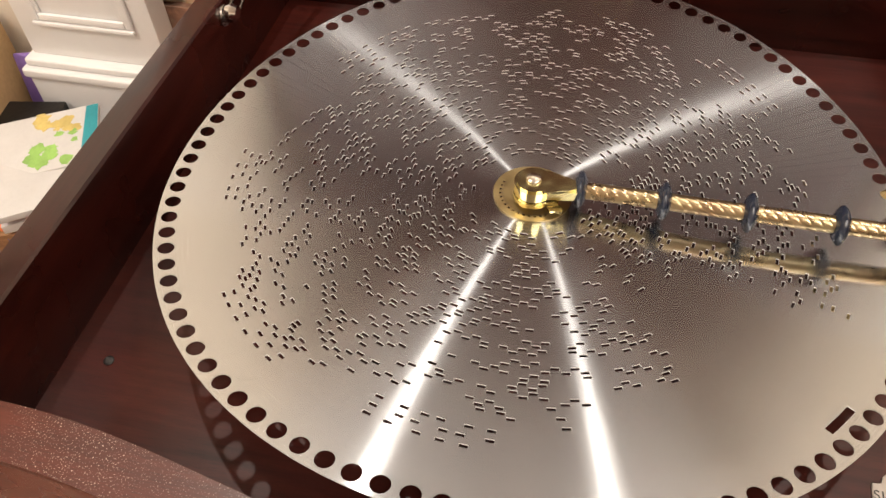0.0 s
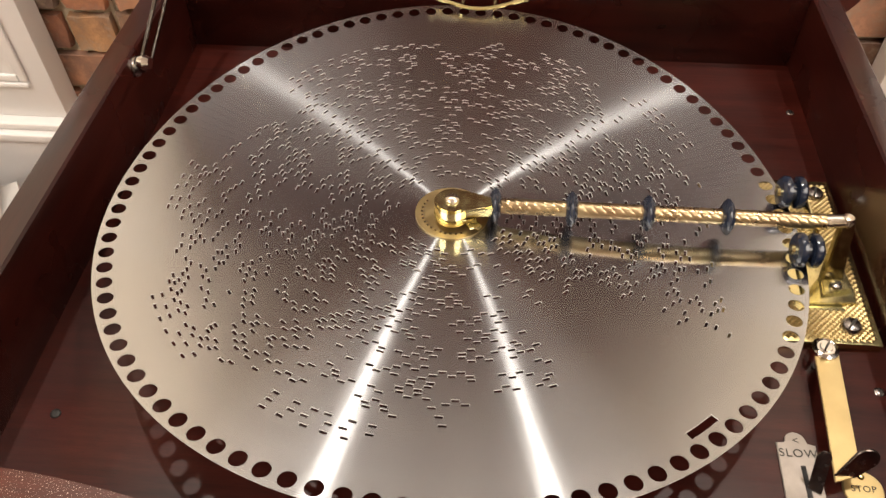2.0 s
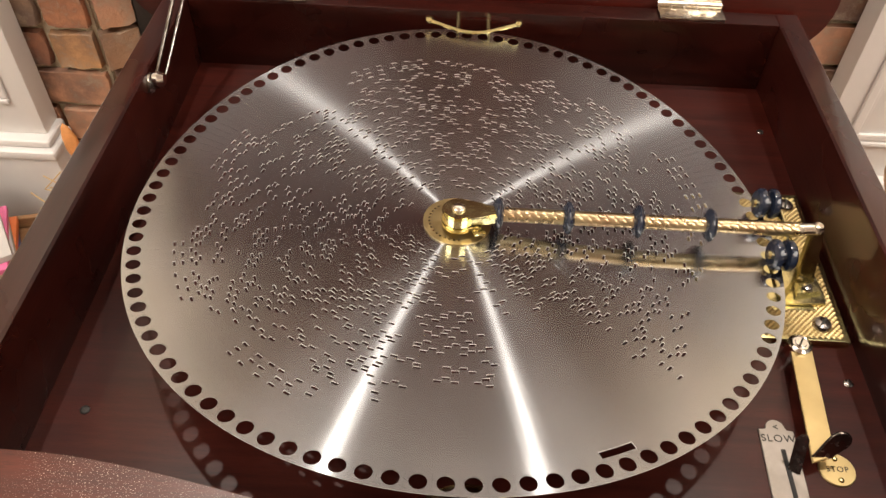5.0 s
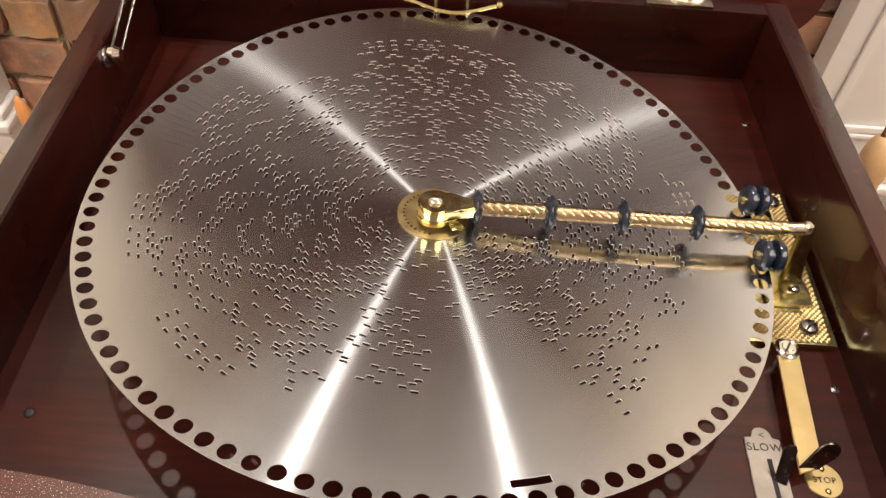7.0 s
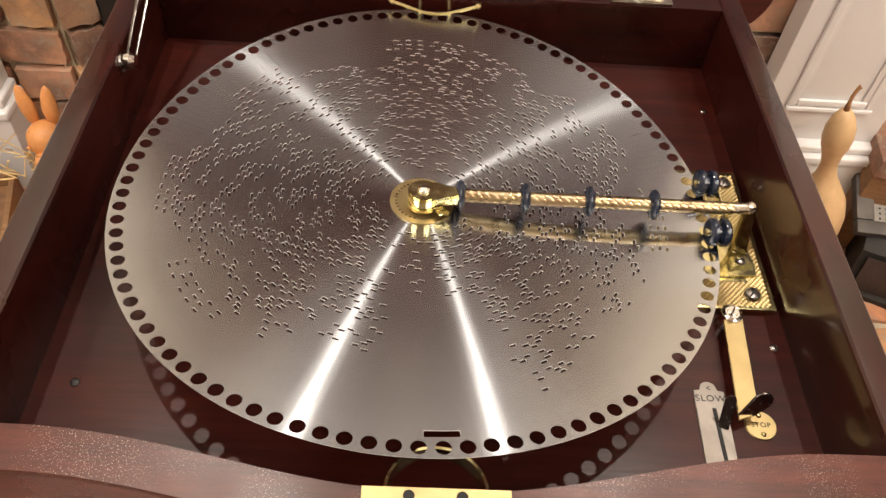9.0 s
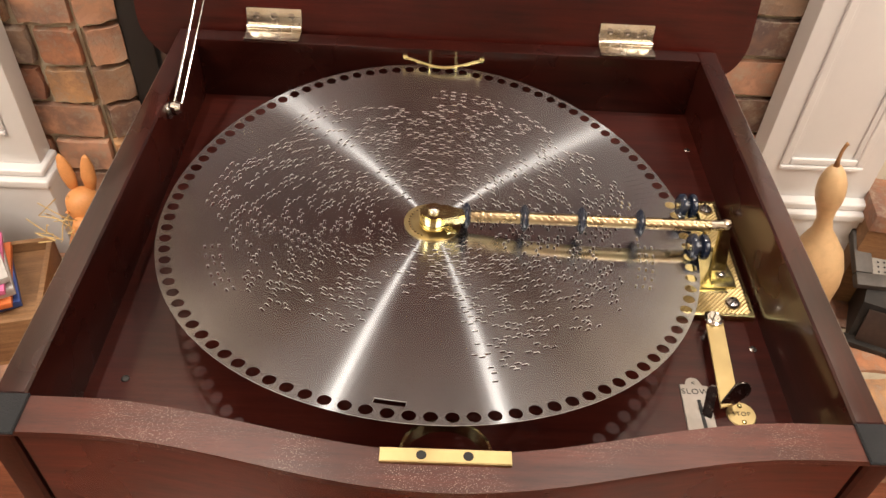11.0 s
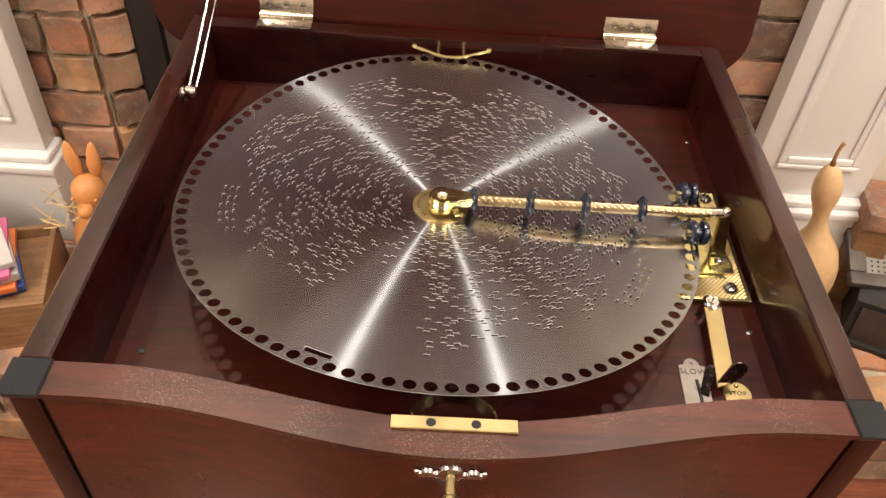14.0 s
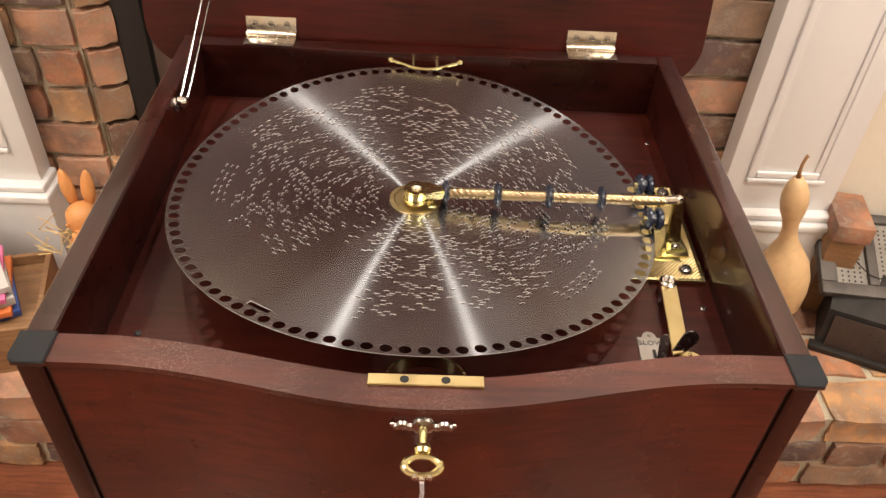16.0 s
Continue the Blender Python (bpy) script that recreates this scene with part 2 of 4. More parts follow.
def lathe(profile, seg=32, bm=None, m=None):
    """Turns (radius, height) points round z."""
    bm = bm or bmesh.new()
    m = m or Matrix()
    rings = []
    for r, h in profile:
        if r < 1e-6:
            rings.append([bm.verts.new(m @ Vector((0, 0, h)))])
        else:
            rings.append([bm.verts.new(m @ Vector((r * math.cos(2 * math.pi * k / seg), r * math.sin(2 * math.pi * k / seg), h))) for k in range(seg)])
    for a, b in zip(rings, rings[1:]):
        for k in range(seg):
            j = (k + 1) % seg
            if len(a) == 1 and len(b) > 1:
                bm.faces.new((a[0], b[j], b[k]))
            elif len(b) == 1 and len(a) > 1:
                bm.faces.new((a[k], a[j], b[0]))
            elif len(a) > 1:
                bm.faces.new((a[k], a[j], b[j], b[k]))
    return bm


def tube(points, radius, seg=10, bm=None, closed=False):
    """A round bar along points; radius may be a list."""
    bm = bm or bmesh.new()
    pts = [Vector(p) for p in points]
    n = len(pts)
    radii = radius if isinstance(radius, (list, tuple)) else [radius] * n
    rings, side = [], None
    for i, p in enumerate(pts):
        a = pts[i - 1] if i or closed else pts[0]
        b = pts[(i + 1) % n] if i < n - 1 or closed else pts[-1]
        d = (b - a).normalized()
        side = (side - d * side.dot(d)).normalized() if side else d.orthogonal().normalized()
        up = d.cross(side)
        rings.append([bm.verts.new(p + radii[i] * (math.cos(2 * math.pi * k / seg) * side + math.sin(2 * math.pi * k / seg) * up)) for k in range(seg)])
    for i in range(n if closed else n - 1):
        a, b = rings[i], rings[(i + 1) % n]
        for k in range(seg):
            j = (k + 1) % seg
            bm.faces.new((a[k], a[j], b[j], b[k]))
    if not closed:
        bm.faces.new(rings[0][::-1])
        bm.faces.new(rings[-1])
    return bm


ALONG_X = pose(0, 0, 0, 0, 90, 0)


def screw(parent, x, y, z, r, material, name="screw", turn=30.0, height=0.0022):
    """A slotted round-headed screw."""
    ob = part(name, lathe([(0, 0), (r, 0), (r, height * 0.45), (r * 0.85, height * 0.8), (r * 0.45, height), (0, height)], 20), material, parent, at=pose(x, y, z, 0, 0, turn))
    part("screw_slot", box(-r * 0.8, r * 0.8, -r * 0.12, r * 0.12, height * 0.75, height * 1.04), INK, ob)
    return ob


def writing(text, size, m, parent, name, material=None):
    data = bpy.data.curves.new(name, "FONT")
    data.body, data.size, data.align_x, data.align_y, data.extrude = text, size, "CENTER", "CENTER", 0.00008
    data.space_character = 1.15
    tmp = new(name, data)
    me = bpy.data.meshes.new_from_object(tmp.evaluated_get(bpy.context.evaluated_depsgraph_get()))
    bpy.data.objects.remove(tmp)
    me.materials.clear()
    me.materials.append(material or INK)
    return part(name, me, None, parent, at=m)


# ---- the room ----
def slab(name, x0, x1, y0, y1, z0, z1, material, label, bevel=0.0):
    return tagged(part(name, box(x0, x1, y0, y1, z0, z1, bevel), material, label=label), kind="structure")


WALL_Y = 0.76
slab("floor", -2.4, 2.4, -2.8, 1.2, FLOOR - 0.05, FLOOR, FLOOR_WOOD, "reddish varnished wooden floor before the hearth")
slab("ceiling", -2.4, 2.4, -2.8, 1.2, CEILING, CEILING + 0.05, CEILING_PAINT, "plain pale ceiling with recessed lamps")
slab("wall_west", -2.45, -2.4, -2.8, 1.2, FLOOR, CEILING, WALL_PAINT, "beige painted side wall of the room")
slab("wall_east", 2.4, 2.45, -2.8, 1.2, FLOOR, CEILING, WALL_PAINT, "beige painted side wall of the room")
slab("wall_south", -2.4, 2.4, -2.85, -2.8, FLOOR, CEILING, WALL_PAINT, "beige painted wall opposite the fireplace")
slab("wall_north_left", -2.4, -0.98, WALL_Y - 0.02, WALL_Y + 0.1, FLOOR, CEILING, WALL_PAINT, "beige painted wall beside the fireplace")
slab("wall_north_right", 0.76, 2.4, WALL_Y - 0.02, WALL_Y + 0.1, FLOOR, CEILING, WALL_PAINT, "beige painted wall beside the fireplace")
slab("wall_north_top", -0.98, 0.76, WALL_Y - 0.02, WALL_Y + 0.1, 0.62, CEILING, WALL_PAINT, "beige painted wall above the fireplace")
# Unseen slab, added so the disc mirrors a darker middle than the wall.
slab("reflection_slab", -0.43, 0.47, WALL_Y - 0.06, WALL_Y - 0.0205, 0.62, CEILING, SLAB_GREY, "unseen grey slab added above the fireplace to darken what the disc mirrors")

# The two wide rims belong to the added fill lamps.
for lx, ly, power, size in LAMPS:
    lamp = tagged(empty("ceiling_or_fill_light", pose(lx, ly, CEILING)), "wide unseen fill light added at the ceiling, with a white rim" if size > 1 else "small round recessed ceiling lamp with a white rim", "ceiling light", "recessed ceiling lamps")
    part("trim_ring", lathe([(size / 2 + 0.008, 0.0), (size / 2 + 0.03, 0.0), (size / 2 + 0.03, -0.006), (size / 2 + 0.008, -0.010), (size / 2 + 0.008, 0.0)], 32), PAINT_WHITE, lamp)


# ---- the music box ----
BX0, BX1, IX0, IX1 = -0.2405, 0.2595, -0.2218, 0.2408
BYB, IYB = 0.2335, 0.2150
RIM, BED, FOOT = 0.0100, -0.0525, -0.250
MIDX = 0.0098


def front_curve(x):
    u = min(abs(x - MIDX) / 0.205, 1.0)
    return -0.0270 * math.cos(math.pi / 2 * u) ** 2


def swept_front(y_out, y_in, z0, z1, x0=IX0, x1=IX1, bevel=0.0):
    """A board that follows the bowed front."""
    xs = [x0 + (x1 - x0) * k / 48 for k in range(49)]
    outline = [(x, y_out + front_curve(x)) for x in xs] + [(x, y_in + front_curve(x)) for x in reversed(xs)]
    return prism(outline, z0, z1, bevel)


music_box = tagged(empty("music_box", pose(0, 0, 0)), "open mahogany disc music box with bowed front and raised lid", "music box")
BACK_RIM = 0.0068


def sloped_board(x0, x1, y0, y1, z0, za, zb, bevel):
    """A side board whose top falls a little from front to back."""
    bm = box(x0, x1, y0, y1, z0, 0.0)
    for v in bm.verts:
        if v.co.z > z0 + 0.001:
            v.co.z = za if v.co.y < (y0 + y1) / 2 else zb
    top = [e for e in bm.edges if all(v.co.z > z0 + 0.001 for v in e.verts)]
    bmesh.ops.bevel(bm, geom=top, offset=bevel, segments=3, affect="EDGES", profile=0.6)
    return bm


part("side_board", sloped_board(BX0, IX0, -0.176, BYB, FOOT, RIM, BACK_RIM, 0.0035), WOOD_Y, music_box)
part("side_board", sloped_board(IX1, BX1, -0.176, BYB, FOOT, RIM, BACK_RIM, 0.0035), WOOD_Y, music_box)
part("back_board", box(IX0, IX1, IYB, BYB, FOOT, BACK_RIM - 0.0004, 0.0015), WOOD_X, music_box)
bed = [(x, -0.1795 + front_curve(x)) for x in [IX0 + (IX1 - IX0) * k / 40 for k in range(41)]] + [(IX1, IYB), (IX0, IYB)]
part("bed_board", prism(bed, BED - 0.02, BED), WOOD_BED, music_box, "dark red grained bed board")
part("front_rim", swept_front(-0.2000, -0.1770, 0.0055, RIM, BX0, BX1, 0.0022), WOOD_RIM, music_box, "worn rim with dusty flecks and painted glints")
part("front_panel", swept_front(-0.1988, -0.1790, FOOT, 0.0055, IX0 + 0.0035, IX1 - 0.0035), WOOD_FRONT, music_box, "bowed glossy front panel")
for x0, x1 in ((BX0 + 0.0006, IX0 - 0.001), (IX1 + 0.001, BX1 - 0.0006)):
    part("corner_post", box(x0, x1, -0.1992, -0.176, FOOT, 0.0055, 0.0050, 3), WOOD_Y, music_box)
for x0, x1 in ((IX0 - 0.001, IX0 + 0.0035), (IX1 - 0.0035, IX1 + 0.001)):
    part("groove", box(x0, x1, -0.1950, -0.179, FOOT, 0.0055), GROOVE, music_box)


def pad_outline(x0, x1, y0, y1, r, flip):
    """A felt pad with one rounded outer corner."""
    pts = [(x1, y1), (x0, y1)] + [(x0 + r + r * math.cos(radians(a)), y0 + r + r * math.sin(radians(a))) for a in range(180, 271, 15)] + [(x1, y0)]
    return [(x0 + x1 - x, y) for x, y in reversed(pts)] if flip else pts


for x0, x1, flip in ((BX0 - 0.0012, IX0 + 0.003, False), (IX1 - 0.001, BX1 + 0.0012, True)):
    part("corner_pad", prism(pad_outline(x0, x1, -0.2020, -0.1765, 0.006, flip), RIM, RIM + 0.0018, 0.0006), FELT, music_box, "black felt corner pad")
part("bottom_board", box(BX0, BX1, -0.17, BYB, FOOT - 0.012, FOOT), WOOD_X, music_box)


def lid_outline():
    pts, r, x0, x1, z0, z1 = [], 0.045, -0.281, 0.291, -0.024, 0.46
    for cx_, cz_, a0 in ((x1 - r, z0 + r, -90), (x1 - r, z1 - r, 0), (x0 + r, z1 - r, 90), (x0 + r, z0 + r, 180)):
        pts += [(cx_ + r * math.cos(radians(a0 + 9 * k)), cz_ + r * math.sin(radians(a0 + 9 * k))) for k in range(11)]
    return pts


LID = pose(0, 0.2385, 0.0075, 90 - 11.5, 0, 0)
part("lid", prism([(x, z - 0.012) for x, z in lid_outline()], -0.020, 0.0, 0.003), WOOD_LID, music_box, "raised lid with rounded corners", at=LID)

for hx in (-0.1533, 0.1735):
    hinge = part("hinge", box(hx - 0.0253, hx + 0.0253, 0.2160, 0.2345, BACK_RIM, BACK_RIM + 0.0018, 0.0005), NICKEL, music_box, "brass-toned worn steel hinge")
    part("hinge_leaf", box(hx - 0.0253, hx + 0.0253, 0.0020, 0.0190, 0.0, 0.0018, 0.0005), NICKEL, hinge, at=LID)
    for k in range(5):
        part("knuckle", lathe([(0, 0), (0.0026, 0), (0.0026, 0.0096), (0, 0.0096)], 14), NICKEL, hinge, at=pose(hx - 0.0253 + 0.01015 * k, 0.2355, BACK_RIM + 0.0028) @ ALONG_X)
    for k in (-1, 0, 1):
        part("hinge_screw", lathe([(0, 0.0012), (0.0016, 0.0010), (0.0030, 0.0006), (0.0030, 0)], 14), DARK_STEEL, hinge, at=LID @ pose(hx + 0.016 * k, 0.0120, 0.0018))

stay = part("lid_stay", tube([(-0.2165, 0.112, 0.002), (-0.2150, 0.150, 0.020), (-0.2105, 0.2440, 0.0695)], 0.0014, 10), STAY_STEEL, music_box, "double-rod nickel lid stay")
part("stay_rod", tube([(-0.2125, 0.117, -0.002), (-0.2110, 0.150, 0.013), (-0.2072, 0.2420, 0.0560)], 0.0011, 10), STAY_STEEL, stay)
part("stay_foot", lathe([(0, 0), (0.007, 0), (0.007, 0.002), (0.004, 0.004), (0.004, 0.008), (0, 0.009)], 18), DARK_STEEL, stay, at=pose(IX0, 0.114, -0.002) @ ALONG_X)
part("stay_pivot", lathe([(0, -0.004), (0.004, -0.004), (0.0055, 0), (0.004, 0.004), (0, 0.0045)], 18), STEEL, stay, at=pose(-0.214, 0.113, 0.002) @ ALONG_X)
part("stay_mount", box(-0.2160, -0.2030, 0.2380, 0.2500, 0.052, 0.074, 0.0012), NICKEL, stay)

part("lock_plate", prism([(-0.0245, -0.2108), (0.0455, -0.2108), (0.0455, -0.2025), (-0.0245, -0.2025)], RIM, RIM + 0.0022, 0.0004), BRASS_FLAT, music_box, "flat brass lock plate with two holes")
# Flat black discs stand in for the shade in the two holes.
for hx in (-0.0025, 0.0225):
    part("lock_hole", lathe([(0, 0.0002), (0.0026, 0.0002), (0.0028, 0)], 18), SOOT_AND_HOLE, music_box, at=pose(hx, -0.2066, RIM + 0.0022))
leaf = bmesh.new()
arch = []
for k in range(25):
    a = radians(180 * k / 24)
    x, y = 0.0105 + 0.0235 * math.cos(a), -0.2030 + 0.0260 * math.sin(a)
    arch.append([leaf.verts.new((x + d * math.cos(a), y + d * math.sin(a), z)) for d, z in ((0, 0.0100), (0.0015, 0.0100), (0.0015, -0.0010), (0, -0.0010))])
    for v in arch[-1]:
        v.co.z -= 0.0105 * math.sin(a)
for p, q in zip(arch, arch[1:]):
    for c in range(4):
        leaf.faces.new((p[c], p[(c + 1) % 4], q[(c + 1) % 4], q[c]))
part("front_guide", leaf, BRASS, music_box, "bowed brass leaf under the disc edge", smooth=0.5)
bow = [(0.0040 + 0.0345 * k / 8, 0.2030 - 0.0085 * math.cos(math.pi / 2 * k / 8) ** 1.5, 0.0040 - 0.0035 * math.cos(math.pi / 2 * k / 8)) for k in range(-8, 9)]
guide = part("rear_guide", tube(bow, 0.0014, 8), BRASS, music_box, "bowed brass rear disc guide")
for k in (-1, 1):
    part("guide_ball", lathe([(0, -0.003), (0.0021, -0.0021), (0.003, 0), (0.0021, 0.0021), (0, 0.003)], 14), BRASS, guide, at=pose(0.0040 + 0.0345 * k, 0.2030, 0.0052))
    part("guide_post", tube([(0.004 + 0.012 * k, 0.1960, 0.0008), (0.004 + 0.012 * k, 0.2160, -0.010)], 0.0016, 8), BRASS, guide)

for sx, sy in ((-0.199, -0.119), (0.231, 0.1575), (0.230, -0.074), (0.066, -0.188)):
    screw(music_box, sx, sy, BED, 0.0028, IRON if sx < 0 else DARK_STEEL, "bed_screw", 20 + 300 * sx, 0.0012)

escutcheon = part("escutcheon", lathe([(0, 0.0), (0.0075, 0.0), (0.0068, 0.0022), (0.004, 0.0032), (0, 0.0032)], 24), DARK_STEEL, music_box, "ornate nickel keyhole plate", at=pose(0.0098, -0.2258, -0.0065, 90, 0, 0))
for side in (-1, 1):
    for k, (d, r) in enumerate(((0.0085, 0.0032), (0.0125, 0.0038), (0.0160, 0.0028), (0.0186, 0.0018))):
        part("scroll", lathe([(0, -r * 0.7), (r * 0.8, -r * 0.5), (r, 0), (r * 0.75, r * 0.5), (0, r * 0.75)], 12), DARK_STEEL, escutcheon, at=pose(side * d, (0.0012 if k % 2 else -0.0006), 0.001))


def ring_path(rx, rz, n=28):
    return [(rx * math.cos(2 * math.pi * k / n), rz * math.sin(2 * math.pi * k / n), 0) for k in range(n)]


key = tagged(empty("winding_key", pose(0.0098, -0.2265, -0.0065, 100, 0, 0)), "brass key with oval bow standing in the lock", "key")
part("shaft", lathe([(0, 0), (0.0030, 0), (0.0030, 0.012), (0.0048, 0.013), (0.0056, 0.0155), (0.0048, 0.0180), (0.0030, 0.0190), (0, 0.0190)], 20), BRASS, key)
part("bow", tube([(x, y, 0) for x, y, _ in ring_path(0.0102, 0.0057)], [0.0023 + 0.0006 * math.cos(4 * math.pi * k / 28) for k in range(28)], 10, closed=True), BRASS, key, at=pose(0, 0, 0.0252, 90, 0, 0))
for k in (-1, 0, 1):
    part("bow_knot", lathe([(0, -0.0022), (0.002, -0.001), (0.002, 0.001), (0, 0.0022)], 10), NICKEL, key, at=pose(0.0042 * k, 0, 0.0322 + 0.001 * (k == 0)))
part("cord", tube([(0, 0, 0.035), (0.0005, -0.012, 0.0372), (-0.0005, -0.030, 0.0362), (0, -0.055, 0.036)], 0.0013, 8), GREY_CORD, key, "grey twisted cord")
part("tag", lathe([(0, -0.004), (0.005, -0.003), (0.006, 0), (0.005, 0.003), (0, 0.004)], 16), PAPER, key, "round white tag", at=pose(0, -0.050, 0.036, 90, 0, 0))

cabinet = tagged(empty("cabinet", pose(0, 0, 0)), "dark wooden base cabinet under the music box", "cabinet")
part("body", box(BX0 + 0.01, BX1 - 0.01, -0.16, BYB - 0.01, FLOOR, FOOT - 0.032, 0.004), WOOD_X, cabinet)
part("top", box(BX0 - 0.004, BX1 + 0.004, -0.172, BYB + 0.004, FOOT - 0.032, FOOT - 0.012, 0.004), WOOD_X, cabinet)

# ---- the steel disc, bent along the arm and turning ----
DCX, DCY, DZ, DTX, DTY, BEND = -0.0006, 0.0074, -0.0173, -0.0311, -0.0380, 0.5774
R_IN, R_OUT, R_HOLE, HOLE, HOLES = 0.012, 0.1970, 0.1908, 0.0041, 100
THICK, APRON, LIP, SLOT = 0.00036, 0.05, 0.00014, 0.00082
SPIN0, SPIN = -38.0, -5.33


def outer_track(a):
    """The outermost track of the tune at an angle from the start mark."""
    if a < 18 or a > 346:
        return 22
    edge = 50.5 + 3.5 * math.sin(radians(3 * a + 40)) + 2.5 * math.sin(radians(7 * a))
    return edge - (5 if a > 322 else 0)


def make_slots():
    """Slots of the tune: track number to a list of (start, end) angles in degrees from the start mark."""
    rnd = random.Random(23)
    tracks = {i: [] for i in range(58)}

    def put(i, a, free=False):
        if not 0 <= i < 58:
            return
        r = 0.0320 + 0.00240 * i
        half = math.degrees(0.0040 / r) / 2
        a %= 360
        if not half + 1 < a < 359 - half or not free and i > outer_track(a):
            return
        if all(a + half + 0.5 < s or a - half - 0.5 > e for s, e in tracks[i]):
            tracks[i].append((a - half, a + half))

    # short runs that step between two neighbouring tracks, laid end to end along the arcs
    for i in [5 * k // 2 for k in range(23)]:
        r = 0.0320 + 0.00240 * i
        step = math.degrees(0.0046 / r)
        a = rnd.uniform(0, 12)
        while a < 356:
            run = rnd.choice((1, 2, 2, 2, 3, 4, 4, 6, 9))
            sway = rnd.choice((0, 0, 1))
            for k in range(run):
                put(i + (k + sway) % 2 + (k // 4 if i % 4 else 0), a + k * step * 0.92)
            a += run * step + math.degrees(rnd.choice((0.004, 0.006, 0.010, 0.015, 0.026)) / r)
    # chords: one step out for each step on
    for k in range(64):
        a, i, out = rnd.uniform(18, 345), rnd.randint(6, 50), rnd.choice((1, 2, 2, 3))
        for j in range(rnd.randint(2, 5)):
            put(i + out * j, a + j * rnd.choice((0.0, 0.7)))
    # loose clusters out near the rim
    for a0, i0 in ((228, 51), (266, 53), (301, 51), (176, 50), (84, 51)):
        for k in range(rnd.randint(15, 19)):
            put(i0 + 2 * (k % 3), a0 - 9 + 3.4 * (k // 3) + rnd.choice((0.0, 0.9)), True)
    return tracks


def merge(spans):
    out = []
    for s, e in sorted(spans):
        if out and s <= out[-1][1]:
            out[-1][1] = max(out[-1][1], e)
        else:
            out.append([s, e])
    return out


def sector_mesh(index, tracks):
    """One sector of the disc, with its slots and its round hole cut through."""
    width = 180.0 / HOLES
    a0, a1 = index * width, (index + 1) * width
    verts, faces, edges = [], [], []

    def vert(r, a, low):
        verts.append((r * math.cos(radians(a)), r * math.sin(radians(a)), BEND / 2 * r * r - (THICK if low else 0.0)))
        return len(verts) - 1

    def quad(c):
        """Four (r, angle) corners, counter-clockwise from above: top and underside."""
        t = [vert(r, a, False) for r, a in c]
        b = [vert(r, a, True) for r, a in c]
        faces.append(t)
        faces.append(b[::-1])

    def wall(p, q, kind=1, roll=None):
        """A cut edge; roll: the slot's middle (r, angle), towards which the lip is rolled down."""
        edges.append((len(faces), kind))
        low = []
        for r, a in (p, q):
            if roll:
                turn = math.degrees(LIP / r)
                r, a = r + LIP * ((roll[0] > r) - (roll[0] < r)), a + (turn if roll[1] > a else -turn) * (abs(p[0] - q[0]) > 1e-6)
            low.append((r, a))
        faces.append([vert(*p, False), vert(*low[0], True), vert(*low[1], True), vert(*q, False)])

    bands = [(R_IN, 0.0305, [])]
    r = 0.0305
    for i in range(58):
        c = 0.0320 + 0.00240 * i
        bands.append((r, c - SLOT, []))
        bands.append((c - SLOT, c + SLOT, tracks[i]))
        r = c + SLOT
    bands.append((r, 0.1806, []))
    bands.append((0.1806, 0.1846, [(-2.9, 2.9)]))
    bands.append((0.1846, R_HOLE - 0.0046, []))
    bands.append((R_HOLE + 0.0046, R_OUT, []))
    for r0, r1, cuts in bands:
        gaps = merge([(max(s + d, a0), min(e + d, a1)) for s, e in cuts for d in (-360, 0, 360) if e + d > a0 and s + d < a1])
        solid, at = [], a0
        for s, e in gaps:
            if s > at + 1e-6:
                solid.append((at, s))
            at = e
            mid = ((r0 + r1) / 2, (s + e) / 2)
            wall((r0, e), (r0, s), 1, mid)
            wall((r1, s), (r1, e), 1, mid)
            if s > a0 + 1e-6:
                wall((r0, s), (r1, s), 1, mid)
            if e < a1 - 1e-6:
                wall((r1, e), (r0, e), 1, mid)
        if at < a1 - 1e-6:
            solid.append((at, a1))
        for s, e in solid:
            n = max(1, math.ceil((e - s) / 1.25))
            for k in range(n):
                p, q = s + (e - s) * k / n, s + (e - s) * (k + 1) / n
                quad([(r0, p), (r1, p), (r1, q), (r0, q)])
            for a, d in ((a0, -APRON), (a1, APRON)):
                if abs((s if d < 0 else e) - a) < 1e-6:
                    rim = [vert(r0, a, False), vert(r1, a, False), vert(r1, a + d, False), vert(r0, a + d, False)]
                    faces.append(rim if d > 0 else rim[::-1])
    side = 1 if index % 2 == 0 else -1
    mid, ring, edge = (a0 if side > 0 else a1), [], []
    for k in range(13):
        u, w = math.sin(radians(15 * k - 90)), math.cos(radians(15 * k - 90))
        ring.append((R_HOLE + HOLE * u, mid + side * math.degrees(HOLE * w / (R_HOLE + HOLE * u))))
        big = max(abs(u), abs(w))
        edge.append((R_HOLE + 0.0046 * u / big, mid + side * width * w / big))
    for k in range(12):
        quad([ring[k], edge[k], edge[k + 1], ring[k + 1]] if side > 0 else [ring[k + 1], edge[k + 1], edge[k], ring[k]])
        wall(*((ring[k + 1], ring[k]) if side > 0 else (ring[k], ring[k + 1])), 2)
    for k in range(2):
        wall((R_OUT, a0 + width * k / 2), (R_OUT, a0 + width * (k + 1) / 2))
    ids = [0] * len(faces)
    for k, kind in edges:
        ids[k] = kind
    return mesh("disc_sector", verts, faces, [DISC_STEEL, CUT_EDGE, HOLE_EDGE], mat_ids=ids)


